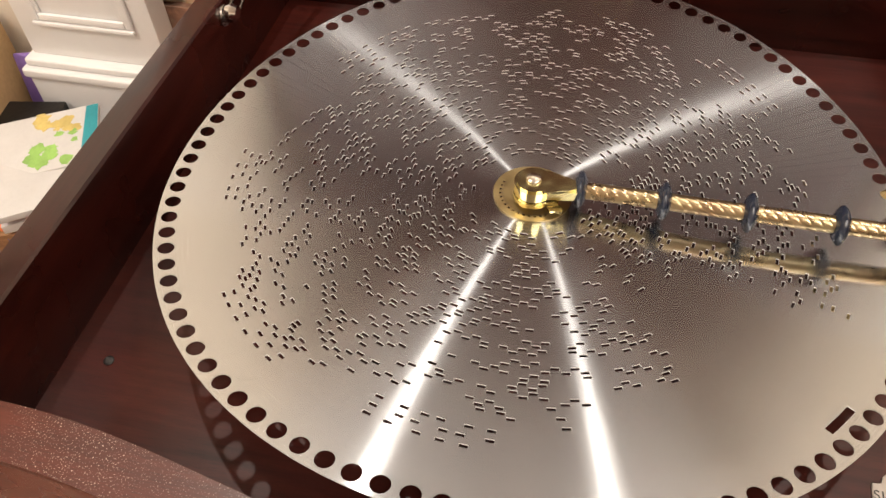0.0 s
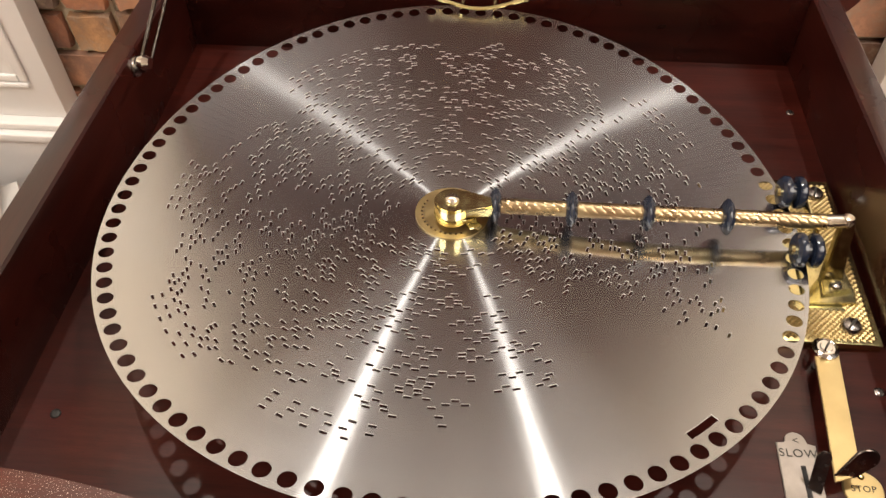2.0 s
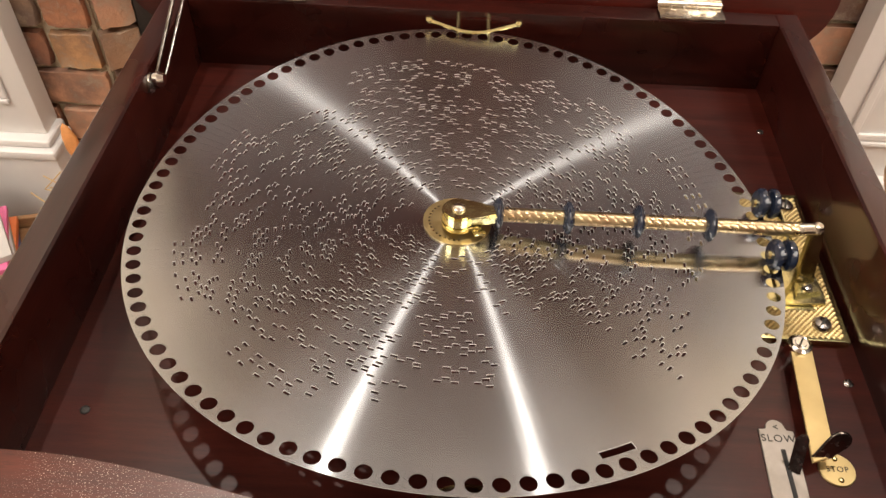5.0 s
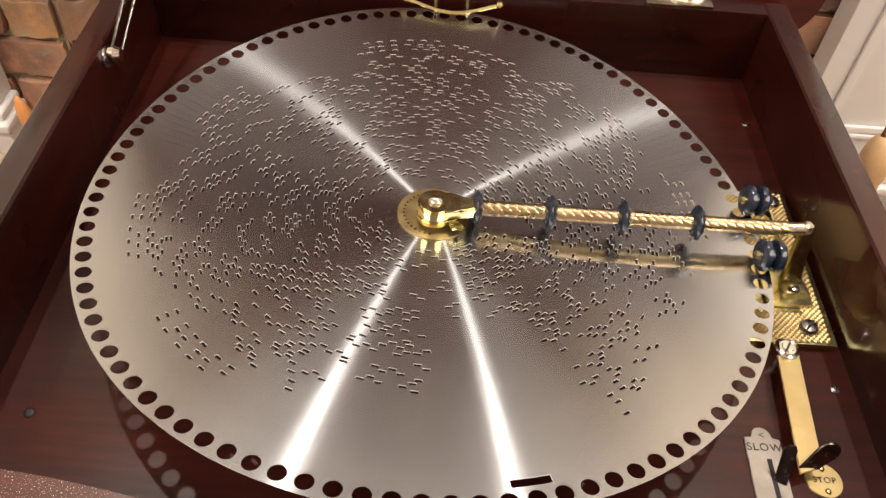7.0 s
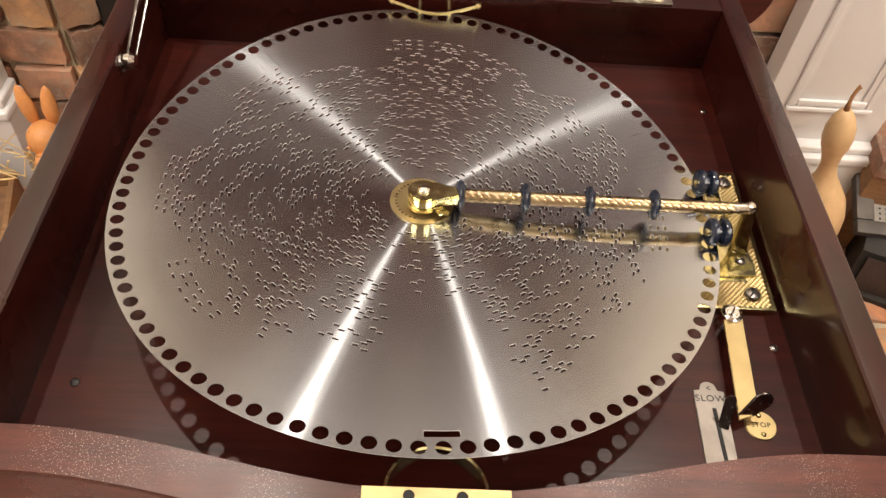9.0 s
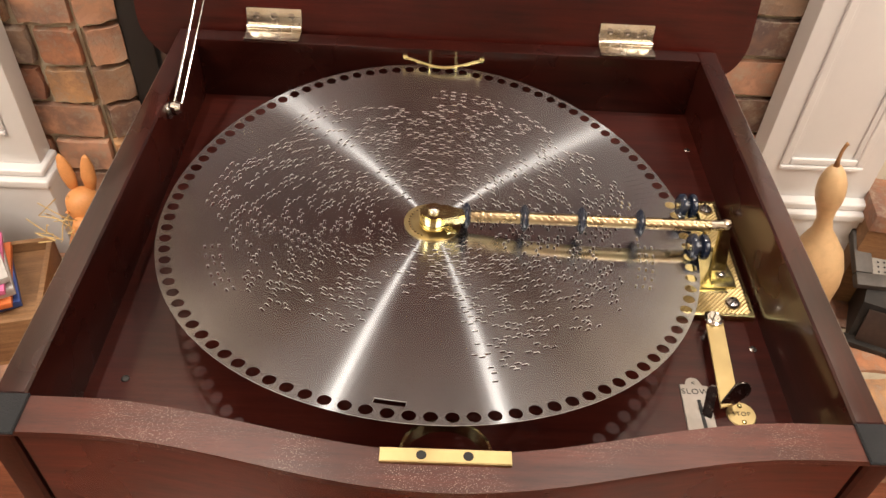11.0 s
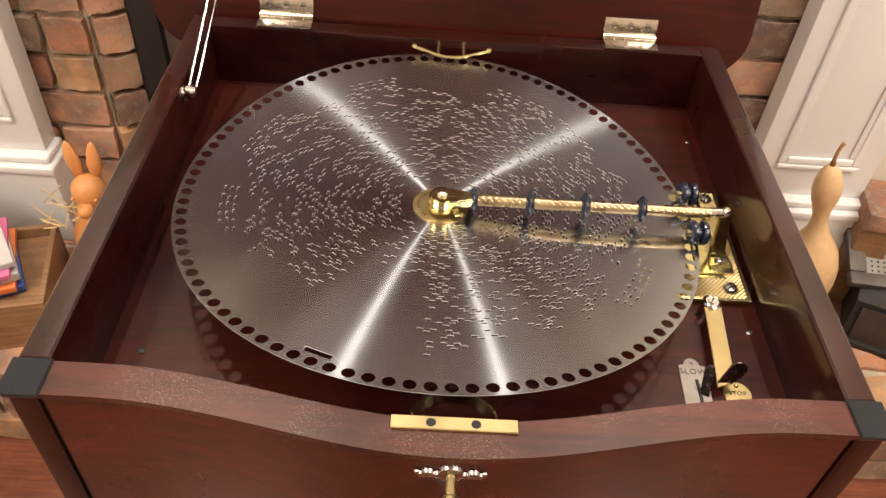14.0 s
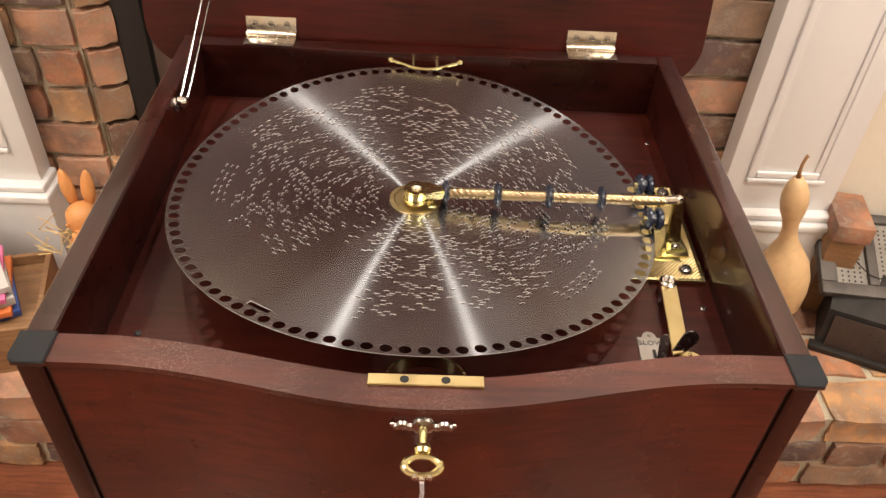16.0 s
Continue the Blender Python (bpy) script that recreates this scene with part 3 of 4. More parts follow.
music_disc = tagged(empty("music_disc", pose(DCX, DCY, DZ)), "brushed steel music disc with punched slots, slowly turning", "music disc")
SECTORS = []
slot_table = make_slots()
for index in range(2 * HOLES):
    SECTORS.append(((index + 0.5) * 180.0 / HOLES, part("disc_sector", sector_mesh(index, slot_table), None, music_disc)))
centre_label = part("centre_label", lathe([(0, 0.0005), (0.0212, 0.0005), (0.0212, 0), (0.0200, -0.002)], 48), BRASS_FLAT, music_disc, "round brass centre label with worn lettering")
for k in range(15):
    a = 200 + 10 * k
    part("letter_bar", box(-0.0007, 0.0007, -0.0012, 0.0012, 0.0005, 0.00056), BRASS_ROD, centre_label, at=pose(0.0168 * math.cos(radians(a)), 0.0168 * math.sin(radians(a)), 0, 0, 0, a - 90))


def sector_pose(angle):
    """The pose of a sector whose middle stands at that angle: it lies on the bent, tilted sheet."""
    f = radians(angle)
    lift = 0.0040 * BEND / 2 * math.cos(2 * f)
    out, across = -0.100 * BEND * math.cos(2 * f), 0.152 * BEND * math.sin(2 * f)
    gx = DTX + out * math.cos(f) - across * math.sin(f)
    gy = DTY + out * math.sin(f) + across * math.cos(f)
    normal = Vector((-gx, -gy, 1)).normalized()
    turn = Vector((0, 0, 1)).rotation_difference(normal).to_matrix().to_4x4()
    return Matrix.Translation((0, 0, lift)) @ turn


# ---- the pressure arm ----
arm = tagged(empty("pressure_arm", pose(0, 0, 0)), "brass pressure arm with twisted rod and black rollers over the disc", "pressure arm")
AY, AZ = 0.0050, -0.0075


def twisted_rod(x0, x1, r, pitch, seg=40, steps=400):
    """A rod with a fine groove winding round it."""
    bm = bmesh.new()
    rings = []
    for i in range(steps + 1):
        x = x0 + (x1 - x0) * i / steps
        ring = []
        for k in range(seg):
            a = 2 * math.pi * k / seg
            phase = (5 * (x / pitch - a / (2 * math.pi))) % 1.0
            rad = r - 0.00045 * max(0.0, 1 - abs(phase - 0.5) / 0.14)
            ring.append(bm.verts.new((x, AY + rad * math.cos(a), AZ + rad * math.sin(a))))
        rings.append(ring)
    for a, b in zip(rings, rings[1:]):
        for k in range(seg):
            bm.faces.new((a[k], a[(k + 1) % seg], b[(k + 1) % seg], b[k]))
    return bm


part("twisted_rod", twisted_rod(0.014, 0.2050, 0.0045, 0.0260), BRASS_ROD, arm, "spiral-grooved copper-brass rod", smooth=2.0)
part("rod_end", tube([(0.203, AY, AZ), (0.2150, AY - 0.001, AZ + 0.0022)], 0.0039, 16), NICKEL, arm)
part("end_ball", lathe([(0, -0.0044), (0.003, -0.0033), (0.0043, 0), (0.003, 0.0033), (0, 0.0044)], 18), NICKEL, arm, at=pose(0.2160, AY - 0.001, AZ + 0.0025))


def head_outline(r, length, tip):
    pts = [(r * math.cos(radians(a)), r * math.sin(radians(a))) for a in range(40, 321, 14)]
    return pts + [(length, -tip), (length, tip)]


head = part("arm_head", prism(head_outline(0.0102, 0.0235, 0.0042), -0.0080, -0.0010, 0.0012), BRASS, arm, "rounded brass clamp head", at=pose(0, 0.0010, 0.0004))
part("head_plate", prism(head_outline(0.0104, 0.014, 0.0060), -0.0125, -0.0092, 0.0006), BRASS, arm, at=pose(0, 0.0010, 0.0004))
part("spindle", lathe([(0, -0.017), (0.0065, -0.017), (0.0065, -0.0085), (0, -0.0085)], 20), BRASS, arm, at=pose(-0.0006, 0.0040, 0))
part("rivet", lathe([(0, 0), (0.0042, 0), (0.0038, 0.0014), (0.0022, 0.0026), (0, 0.0030)], 24), NICKEL, head, at=pose(0, 0, -0.0010))
part("latch", prism([(0, 0), (0.006, -0.001), (0.0085, -0.004), (0.0075, -0.0065), (0.0045, -0.0055), (0.002, -0.0065), (0, -0.004)], -0.0125, -0.0105, 0.0005), BRASS, arm, at=pose(0.0085, -0.0035, 0))
for cx_ in (0.0240, 0.0668, 0.1092, 0.1525):
    part("roller", lathe([(0.0034, -0.0034), (0.0062, -0.0032), (0.0088, -0.0018), (0.0100, -0.0007), (0.0103, 0), (0.0100, 0.0007), (0.0088, 0.0018), (0.0062, 0.0032), (0.0034, 0.0034)], 32), RUBBER, arm, "black rubber roller", at=pose(cx_, AY, AZ) @ ALONG_X)
for ry, rz in ((0.0330, -0.0130), (-0.0100, -0.0150)):
    wheel = part("edge_roller", lathe([(0.0, -0.0070), (0.0078, -0.0070), (0.0094, -0.0056), (0.0097, -0.0040), (0.0094, -0.0022), (0.0058, -0.0012), (0.0058, 0.0010), (0.0094, 0.0020), (0.0097, 0.0038), (0.0094, 0.0054), (0.0078, 0.0068), (0, 0.0068)], 30), RUBBER, arm, "black double edge roller", at=pose(0.1948, ry, rz) @ ALONG_X)
    part("axle", lathe([(0, -0.0088), (0.0026, -0.0086), (0.0030, -0.0066), (0, -0.0066)], 16), BRASS, wheel)
part("roller_yoke", box(0.2015, 0.2031, -0.0115, 0.0345, -0.0190, -0.0125, 0.0006), BRASS, arm)

PLATE_Z = -0.0462
plate = part("base_plate", box(0.150, 0.2375, -0.0480, 0.0805, BED, PLATE_Z - 0.0008, 0.0006), BRASS, arm, "knurled gold-toned brass base plate")


def knurl(x0, x1, y0, y1, pitch):
    """Rows of small pyramids set on their corners."""
    verts, faces = [], []
    nx, ny = int((x1 - x0) / pitch), int((y1 - y0) / pitch)
    h = pitch / 2
    for i in range(nx * 2):
        for j in range(ny):
            x, y = x0 + h + i * h, y0 + h + j * pitch + (h if i % 2 else 0)
            if y + h > y1 or x + h > x1 or (0.196 < x < 0.222 and -0.026 < y < 0.024):
                continue
            k = len(verts)
            verts += [(x - h, y, 0), (x, y - h, 0), (x + h, y, 0), (x, y + h, 0), (x, y, 0.0011)]
            faces += [(k, k + 1, k + 4), (k + 1, k + 2, k + 4), (k + 2, k + 3, k + 4), (k + 3, k, k + 4)]
    return mesh("knurling", verts, faces, BRASS_FLAT)


tagged(part("knurling", knurl(0.152, 0.2360, -0.0465, 0.0790, 0.0034), None, plate, at=pose(0, 0, PLATE_Z - 0.0008)), kind="stuff")
foot = part("bracket_foot", prism([(0.2010, -0.0230), (0.2290, -0.0215), (0.2300, -0.012), (0.2270, 0.016), (0.2030, 0.016)], PLATE_Z - 0.0004, PLATE_Z + 0.0018, 0.0004), BRASS, arm, "smooth brass bracket foot")


def lay(origin, along, up):
    """A pose whose x axis runs along one way and whose y axis leans to the other."""
    x = Vector(along).normalized()
    z = x.cross(Vector(up)).normalized()
    m = Matrix((x, z.cross(x), z)).transposed().to_4x4()
    return Matrix.Translation(origin) @ m


part("upright", prism([(-0.0066, 0.0), (0.0066, 0.0), (0.0040, 0.041), (-0.0040, 0.041)], -0.0020, 0.0020, 0.0009), BRASS, arm, "leaning brass upright", at=lay((0.2182, -0.0060, PLATE_Z + 0.0010), (1, 0.18, 0), (-0.055, 0.24, 1)))
part("upright_toe", prism([(-0.0085, -0.0095), (0.0085, -0.0080), (0.0052, 0.0045), (-0.0050, 0.0045)], 0, 0.0028, 0.0008), BRASS, arm, at=pose(0.2180, -0.0072, PLATE_Z + 0.0018, 0, 0, 8))
screw(arm, 0.2185, -0.0120, PLATE_Z + 0.0046, 0.0034, DARK_STEEL, "bracket_screw", 25, 0.0026)
screw(arm, 0.2225, -0.0370, PLATE_Z, 0.0055, DARK_STEEL, "plate_screw", 50, 0.0036)
screw(arm, 0.2255, 0.0670, PLATE_Z, 0.0055, DARK_STEEL, "plate_screw", 70, 0.0036)

# ---- the start lever, the speed plate and the stop plate ----
lever = tagged(empty("start_lever", pose(0, 0, 0)), "flat brass start lever with a dark thumb tab", "lever")
strip = part("strip", prism([(-0.0062, 0.0), (0.0062, 0.0), (0.0068, -0.074), (-0.0056, -0.0800)], 0, 0.0016, 0.0003), BRASS_FLAT, lever, "flat brass strip with small stains", at=pose(0.2040, -0.0525, -0.0440, 0, 0, -5.5))
part("pivot", lathe([(0, 0.0044), (0.0030, 0.0043), (0.0034, 0.0034), (0.0046, 0.0034), (0.0052, 0.0040), (0.0058, 0.0034), (0.0070, 0.0026), (0.0072, 0.0), (0.0072, -0.0085), (0, -0.0085)], 28), STEEL, lever, at=pose(0.2030, -0.0560, -0.0434))
part("pivot_slot", box(-0.0026, 0.0026, -0.0005, 0.0005, 0.0042, 0.00455), INK, lever, at=pose(0.2030, -0.0560, -0.0424, 0, 0, 60))
tab = [(0.0010, 0.0), (0.0105, -0.0020)]
tab += [(0.0138 + 0.0066 * math.cos(radians(a)), 0.0092 + 0.0066 * math.sin(radians(a))) for a in range(-40, 141, 15)]
part("thumb_tab", prism(tab, -0.0006, 0.0006, 0.0004), DARK_STEEL, lever, "dark steel thumb tab", at=lay((0.1900, -0.1285, -0.0428), (1, 0.10, 0.05), (0, 0.35, 1)))

speed = tagged(empty("speed_plate", pose(0.1800, -0.1080, BED)), "engraved steel speed plate with a sliding regulator", "speed plate")
lobes = [(-0.0095, -0.052), (0.0095, -0.052), (0.0095, 0.0), (0.0055, 0.0)]
lobes += [(0.0052 * math.cos(radians(a)), 0.0012 + 0.0052 * math.sin(radians(a))) for a in range(0, 181, 15)]
lobes += [(-0.0055, 0.0), (-0.0095, 0.0)]
part("plate", prism(lobes, 0, 0.0012, 0.0003), SPEED_STEEL, speed, at=pose(0, 0, 0, 0, 0, -2))
# A flat black strip paints the shade inside the slot.
part("slot", box(-0.0012, 0.0012, -0.046, -0.012, 0.0012, 0.0015), SOOT_AND_HOLE, speed, at=pose(0.001, 0, 0))
writing("SLOW", 0.0062, pose(0.0, -0.0055, 0.0013), speed, "speed_word")
writing("<", 0.0055, pose(0.0, 0.0015, 0.0013), speed, "speed_mark")
part("slider", prism([(-0.0032, 0), (0.0032, 0), (0.0034, 0.020), (0.0022, 0.0225), (-0.0010, 0.0225), (-0.0032, 0.019)], -0.0005, 0.0005, 0.0003), DARK_STEEL, speed, "dark regulator tab", at=lay((0.0035, -0.0250, 0.0010), (0.75, -0.35, 0.15), (0.30, 0.45, 1)))

stop = tagged(empty("stop_plate", pose(0.2072, -0.1300, BED)), "small round brass stop plate with two pins", "stop plate")
part("plate", lathe([(0, 0.0012), (0.0092, 0.0012), (0.0097, 0.0006), (0.0097, 0)], 36), BRASS_FLAT, stop)
writing("STOP", 0.0046, pose(0, 0, 0.0013), stop, "stop_word")
for py in (0.0062, -0.0062):
    part("pin", lathe([(0, 0.0026), (0.0011, 0.0023), (0.0016, 0.0016), (0.0016, 0.001)], 14), BRASS, stop, at=pose(0.0002, py, 0))

# ---- the fireplace ----
LEG_Y = 0.690


def mantel_leg(x0, x1, label):
    leg = tagged(empty("mantel_leg", pose(0, 0, 0)), label, "mantel leg", "fireplace surround legs")
    part("shaft", box(x0 + 0.012, x1 - 0.012, LEG_Y, WALL_Y - 0.022, HEARTH + 0.206, 0.62, 0.003), PAINT_WHITE, leg)
    fx0, fx1, low = x0 + 0.056, x1 - 0.056, HEARTH + 0.282
    for a, b, c, d in ((fx0 - 0.007, fx0 + 0.007, low, 0.60), (fx1 - 0.007, fx1 + 0.007, low, 0.60), (fx0 + 0.0075, fx1 - 0.0075, low, low + 0.014)):
        part("panel_moulding", box(a, b, LEG_Y - 0.007, LEG_Y - 0.0005, c, d, 0.0032, 3), PAINT_WHITE, leg)
        inset = (0.010 if b - a < 0.02 else 0.0)
        side = 1 if a < (x0 + x1) / 2 else -1
        if inset:
            part("panel_bead", box(min(a + side * inset, b + side * inset), max(a + side * inset, b + side * inset) - 0.004, LEG_Y - 0.004, LEG_Y - 0.0005, low + 0.0145, d, 0.0018), PAINT_WHITE, leg)
    part("panel_bead", box(fx0 - 0.007, fx1 + 0.007, LEG_Y - 0.0095, LEG_Y - 0.0005, low - 0.0095, low - 0.001, 0.003), PAINT_WHITE, leg)
    part("plinth", box(x0, x1, LEG_Y - 0.022, WALL_Y - 0.022, HEARTH, HEARTH + 0.170, 0.003), PAINT_WHITE, leg)
    part("plinth_cap", box(x0 - 0.006, x1 + 0.006, LEG_Y - 0.030, WALL_Y - 0.022, HEARTH + 0.170, HEARTH + 0.190, 0.007, 3), PAINT_WHITE, leg)
    part("plinth_bead", box(x0 + 0.002, x1 - 0.002, LEG_Y - 0.020, WALL_Y - 0.022, HEARTH + 0.190, HEARTH + 0.206, 0.006, 3), PAINT_WHITE, leg)
    return leg


mantel_leg(-0.985, -0.697, "white painted panelled wooden leg of the fireplace surround")
mantel_leg(0.566, 0.812, "white painted panelled wooden leg of the fireplace surround")

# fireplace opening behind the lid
slab("firebox_back", -0.55, 0.45, 1.10, 1.15, HEARTH, 0.35, SOOT_AND_HOLE, "soot-black back of the fireplace opening")
slab("firebox_side_left", -0.575, -0.525, 0.80, 1.15, HEARTH, 0.35, FIREBRICK, "brown sooty brick side of the fireplace opening")
slab("firebox_side_right", 0.45, 0.50, 0.80, 1.15, HEARTH, 0.35, SOOT_AND_HOLE, "soot-black side of the fireplace opening")
slab("firebox_top", -0.60, 0.50, 0.80, 1.15, 0.35, 0.40, SOOT_AND_HOLE, "soot-black roof of the fireplace opening")
screen = tagged(empty("fire_screen", pose(0, 0, 0)), "black iron frame of the fireplace screen", "fire screen")
for x0, x1 in ((-0.535, -0.485), (0.39, 0.445)):
    part("frame_post", box(x0, x1, 0.772, 0.798, HEARTH, 0.30, 0.004), BLACK_PAINT, screen)
part("frame_bar", box(-0.535, 0.445, 0.772, 0.798, 0.30, 0.345, 0.004), BLACK_PAINT, screen)

# ---- things on the hearth ----
gourd = tagged(empty("gourd", pose(0.736, 0.608, HEARTH + 0.006, 0, -12, 0)), "dried tan bottle gourd with curved stem on the hearth", "gourd")
part("body", lathe([(0, 0), (0.024, 0.004), (0.042, 0.030), (0.0500, 0.072), (0.0510, 0.105), (0.0450, 0.140), (0.031, 0.170), (0.0175, 0.198), (0.0135, 0.224), (0.0165, 0.248), (0.0222, 0.268), (0.0245, 0.286), (0.0232, 0.306), (0.0175, 0.326), (0.0095, 0.340), (0, 0.345)], 36), GOURD, gourd, smooth=2.0)
part("stem", tube([(0, 0, 0.342), (0.001, 0, 0.356), (0.004, 0.001, 0.370), (0.010, 0.003, 0.382), (0.013, 0.003, 0.384)], [0.0050, 0.0032, 0.0028, 0.0030, 0.0042], 10), STEM, gourd, "curved brown stem", smooth=2.0)

stove = tagged(empty("foot_stove", pose(0.785, 0.520, HEARTH, 0, 0, -23)), "black iron box with pierced sloping lid on the hearth", "iron stove")
bm = bmesh.new()
profile = [(0.004, 0.0), (0.026, 0.084), (0.125, 0.121), (0.125, 0.0)]
rows = [[bm.verts.new((x, y, z)) for y, z in profile] for x in (0.0, 0.30)]
bm.faces.new(rows[0])
bm.faces.new(rows[1][::-1])
for k in range(4):
    bm.faces.new((rows[0][k], rows[1][k], rows[1][(k + 1) % 4], rows[0][(k + 1) % 4]))
part("body", bm, IRON, stove)
front = lay((0.006, 0.0, 0.0), (1, 0, 0), (0, 0.022, 0.084))
part("foot_rail", box(-0.012, 0.312, -0.012, 0.010, 0, 0.013, 0.003), IRON, stove)
face = part("front_panel", box(0.006, 0.282, 0.010, 0.080, 0.0, 0.004, 0.002), RUST, stove, "dark rusty brown pierced front", at=front)
# These holes are flat black discs, coloured like the shade inside.
for k in range(22):
    part("front_hole", lathe([(0, 0.0004), (0.0026, 0.0004), (0.0026, 0)], 8), SOOT_AND_HOLE, face, at=pose(0.075 + 0.018 * (k % 11), 0.020 + 0.034 * (k // 11) + 0.008 * (k * 5 % 3), 0.004))
lean = pose(-0.024, 0.045, 0.0905, 0, 0, 17) @ pose(0, 0, 0, 22, 0, 0)
for x0, x1, y0, y1 in ((0, 0.30, 0, 0.026), (0, 0.30, 0.165, 0.185), (0, 0.032, 0.0262, 0.1648), (0.092, 0.112, 0.0262, 0.1648), (0.172, 0.192, 0.0262, 0.1648), (0.270, 0.30, 0.0262, 0.1648)):
    part("lid_frame", box(x0, x1, y0, y1, 0, 0.020, 0.004), WORN_IRON, stove, at=lean)
for x0, x1 in ((0.0322, 0.0918), (0.1122, 0.1718), (0.1922, 0.2698)):
    panel = part("pierced_panel", box(x0, x1, 0.0262, 0.1648, 0.006, 0.011), TIN, stove, "dull grey pierced metal panel", at=lean)
    # Each hole is a black disc with its inner shade painted on.
    for i in range(4):
        for j in range(13):
            part("pierced_hole", lathe([(0, 0.0004), (0.0021, 0.0004), (0.0021, 0)], 8), SOOT_AND_HOLE, panel, at=pose(x0 + 0.013 + 0.0115 * i, 0.034 + 0.0098 * j, 0.011))
loop = [(0.030 + 0.16 * k / 18, 0.150 - 0.110 * math.sin(math.pi * k / 18), 0.0215) for k in range(19)]
part("wire_loop", tube(loop, 0.0012, 6), IRON, stove, at=lean)

tagged(part("wooden_box", box(-0.026, 0.036, -0.056, 0.050, 0, 0.188, 0.003), CRATE_WOOD, at=pose(0.826, 0.676, HEARTH, 0, 0, -10)), "small reddish wooden box beside the fireplace", "box")
tagged(part("loose_brick", box(-0.030, 0.040, -0.062, 0.052, 0, 0.038, 0.004), BRICK, at=pose(0.826, 0.676, HEARTH + 0.188, 0, 0, -9)), "rough loose red brick lying on a box", "brick")
tagged(part("booklet", box(-0.05, 0.05, -0.003, 0.003, 0, 0.14, 0.001), BLUE, at=pose(0.945, 0.700, HEARTH, 0, 0, -20)), "thin blue booklet standing against the wall", "booklet")

rabbit = tagged(empty("rabbit_figurine", pose(-0.606, 0.622, HEARTH)), "orange ceramic rabbit figurine with straw on the hearth", "figurine")
bm = lathe([(0, 0), (0.045, 0.002), (0.062, 0.040), (0.058, 0.090), (0.040, 0.135), (0.028, 0.155), (0, 0.160)], 24)
lathe([(0, -0.036), (0.020, -0.032), (0.029, -0.012), (0.031, 0.008), (0.026, 0.028), (0.014, 0.040), (0, 0.042)], 24, bm, pose(0.002, -0.018, 0.185, 18, 0, 0))
for ex, lean in ((-0.015, -8), (0.014, 4)):
    lathe([(0, 0), (0.009, 0.006), (0.0132, 0.028), (0.0118, 0.050), (0.0062, 0.068), (0, 0.075)], 16, bm, pose(ex, -0.006, 0.212, -6, lean, 0) @ Matrix.Diagonal((1, 0.6, 1, 1)))
lathe([(0, -0.014), (0.012, -0.008), (0.015, 0), (0.011, 0.010), (0, 0.014)], 14, bm, pose(0.004, -0.056, 0.178))
for ex in (-0.018, 0.022):
    lathe([(0, -0.004), (0.004, 0), (0, 0.004)], 10, bm, pose(ex, -0.046, 0.196))
part("body", bm, TERRACOTTA, rabbit, smooth=2.0)
rnd = random.Random(3)
straws = bmesh.new()
for k in range(18):
    x, y, z = -0.045 + rnd.uniform(-0.03, 0.05), -0.04 + rnd.uniform(-0.03, 0.03), rnd.uniform(0.08, 0.17)
    tube([(x, y, z), (x + rnd.uniform(-0.04, 0.03), y + rnd.uniform(-0.02, 0.02), z + rnd.uniform(0.0, 0.03)), (x + rnd.uniform(-0.045, 0.04), y + rnd.uniform(-0.03, 0.02), z + rnd.uniform(-0.02, 0.07))], 0.0011, 5, straws)
tagged(part("straw", straws, STRAW, rabbit, "loose dry straw"), kind="stuff")

crate = tagged(empty("magazine_crate", pose(-0.790, 0.480, HEARTH, 0, 0, 14)), "open wooden crate holding magazines", "crate")
part("bottom", box(-0.13, 0.13, -0.10, 0.10, 0, 0.010), CRATE_WOOD, crate)
part("false_floor", box(-0.119, 0.119, -0.089, 0.089, 0.0102, 0.0846), CRATE_WOOD, crate)
for x0, x1, y0, y1 in ((-0.13, 0.13, -0.10, -0.090), (-0.13, 0.13, 0.090, 0.10), (-0.13, -0.120, -0.09, 0.09), (0.120, 0.13, -0.09, 0.09)):
    part("side", box(x0, x1, y0, y1, 0.0102, 0.105, 0.002), CRATE_WOOD, crate)
heap = [("magazine", BLUE, 0.014, 3, "blue printed magazine in the crate"), ("magazine", ORANGE, 0.012, -4, "orange printed magazine in the crate"), ("magazine", PAPER, 0.016, 5, "white magazine in the crate"), ("magazine", PINK, 0.010, -2, "pink printed magazine in the crate"), ("magazine", PAPER, 0.012, 8, "pale patterned magazine on the pile")]
z = HEARTH + 0.085
for name, material, t, turn, label in heap:
    bm = box(-0.105, 0.105 - 0.15 * (z - HEARTH - 0.05), -0.080, 0.080 - 0.1 * (z - HEARTH - 0.05), 0, t, 0.0012)
    tagged(part(name, bm, material, at=pose(-0.815, 0.478, z, 0, 0, 26 + turn)), label, "magazine", "magazines in the crate")
    z += t + 0.0004

packet = tagged(empty("seed_packet_box", pose(-0.890, 0.512, HEARTH + 0.150, 8, -5, 24) @ Matrix.Scale(0.75, 4)), "white mailing packet with green and yellow print", "packet")
part("body", box(-0.15, 0.15, -0.085, 0.085, 0, 0.012, 0.002), PAPER, packet)
part("print", prism([(0.112, -0.078), (0.149, -0.083), (0.149, 0.083), (0.122, 0.083), (0.118, 0.020)], 0.0121, 0.0124), TEAL, packet)
blots = random.Random(5)
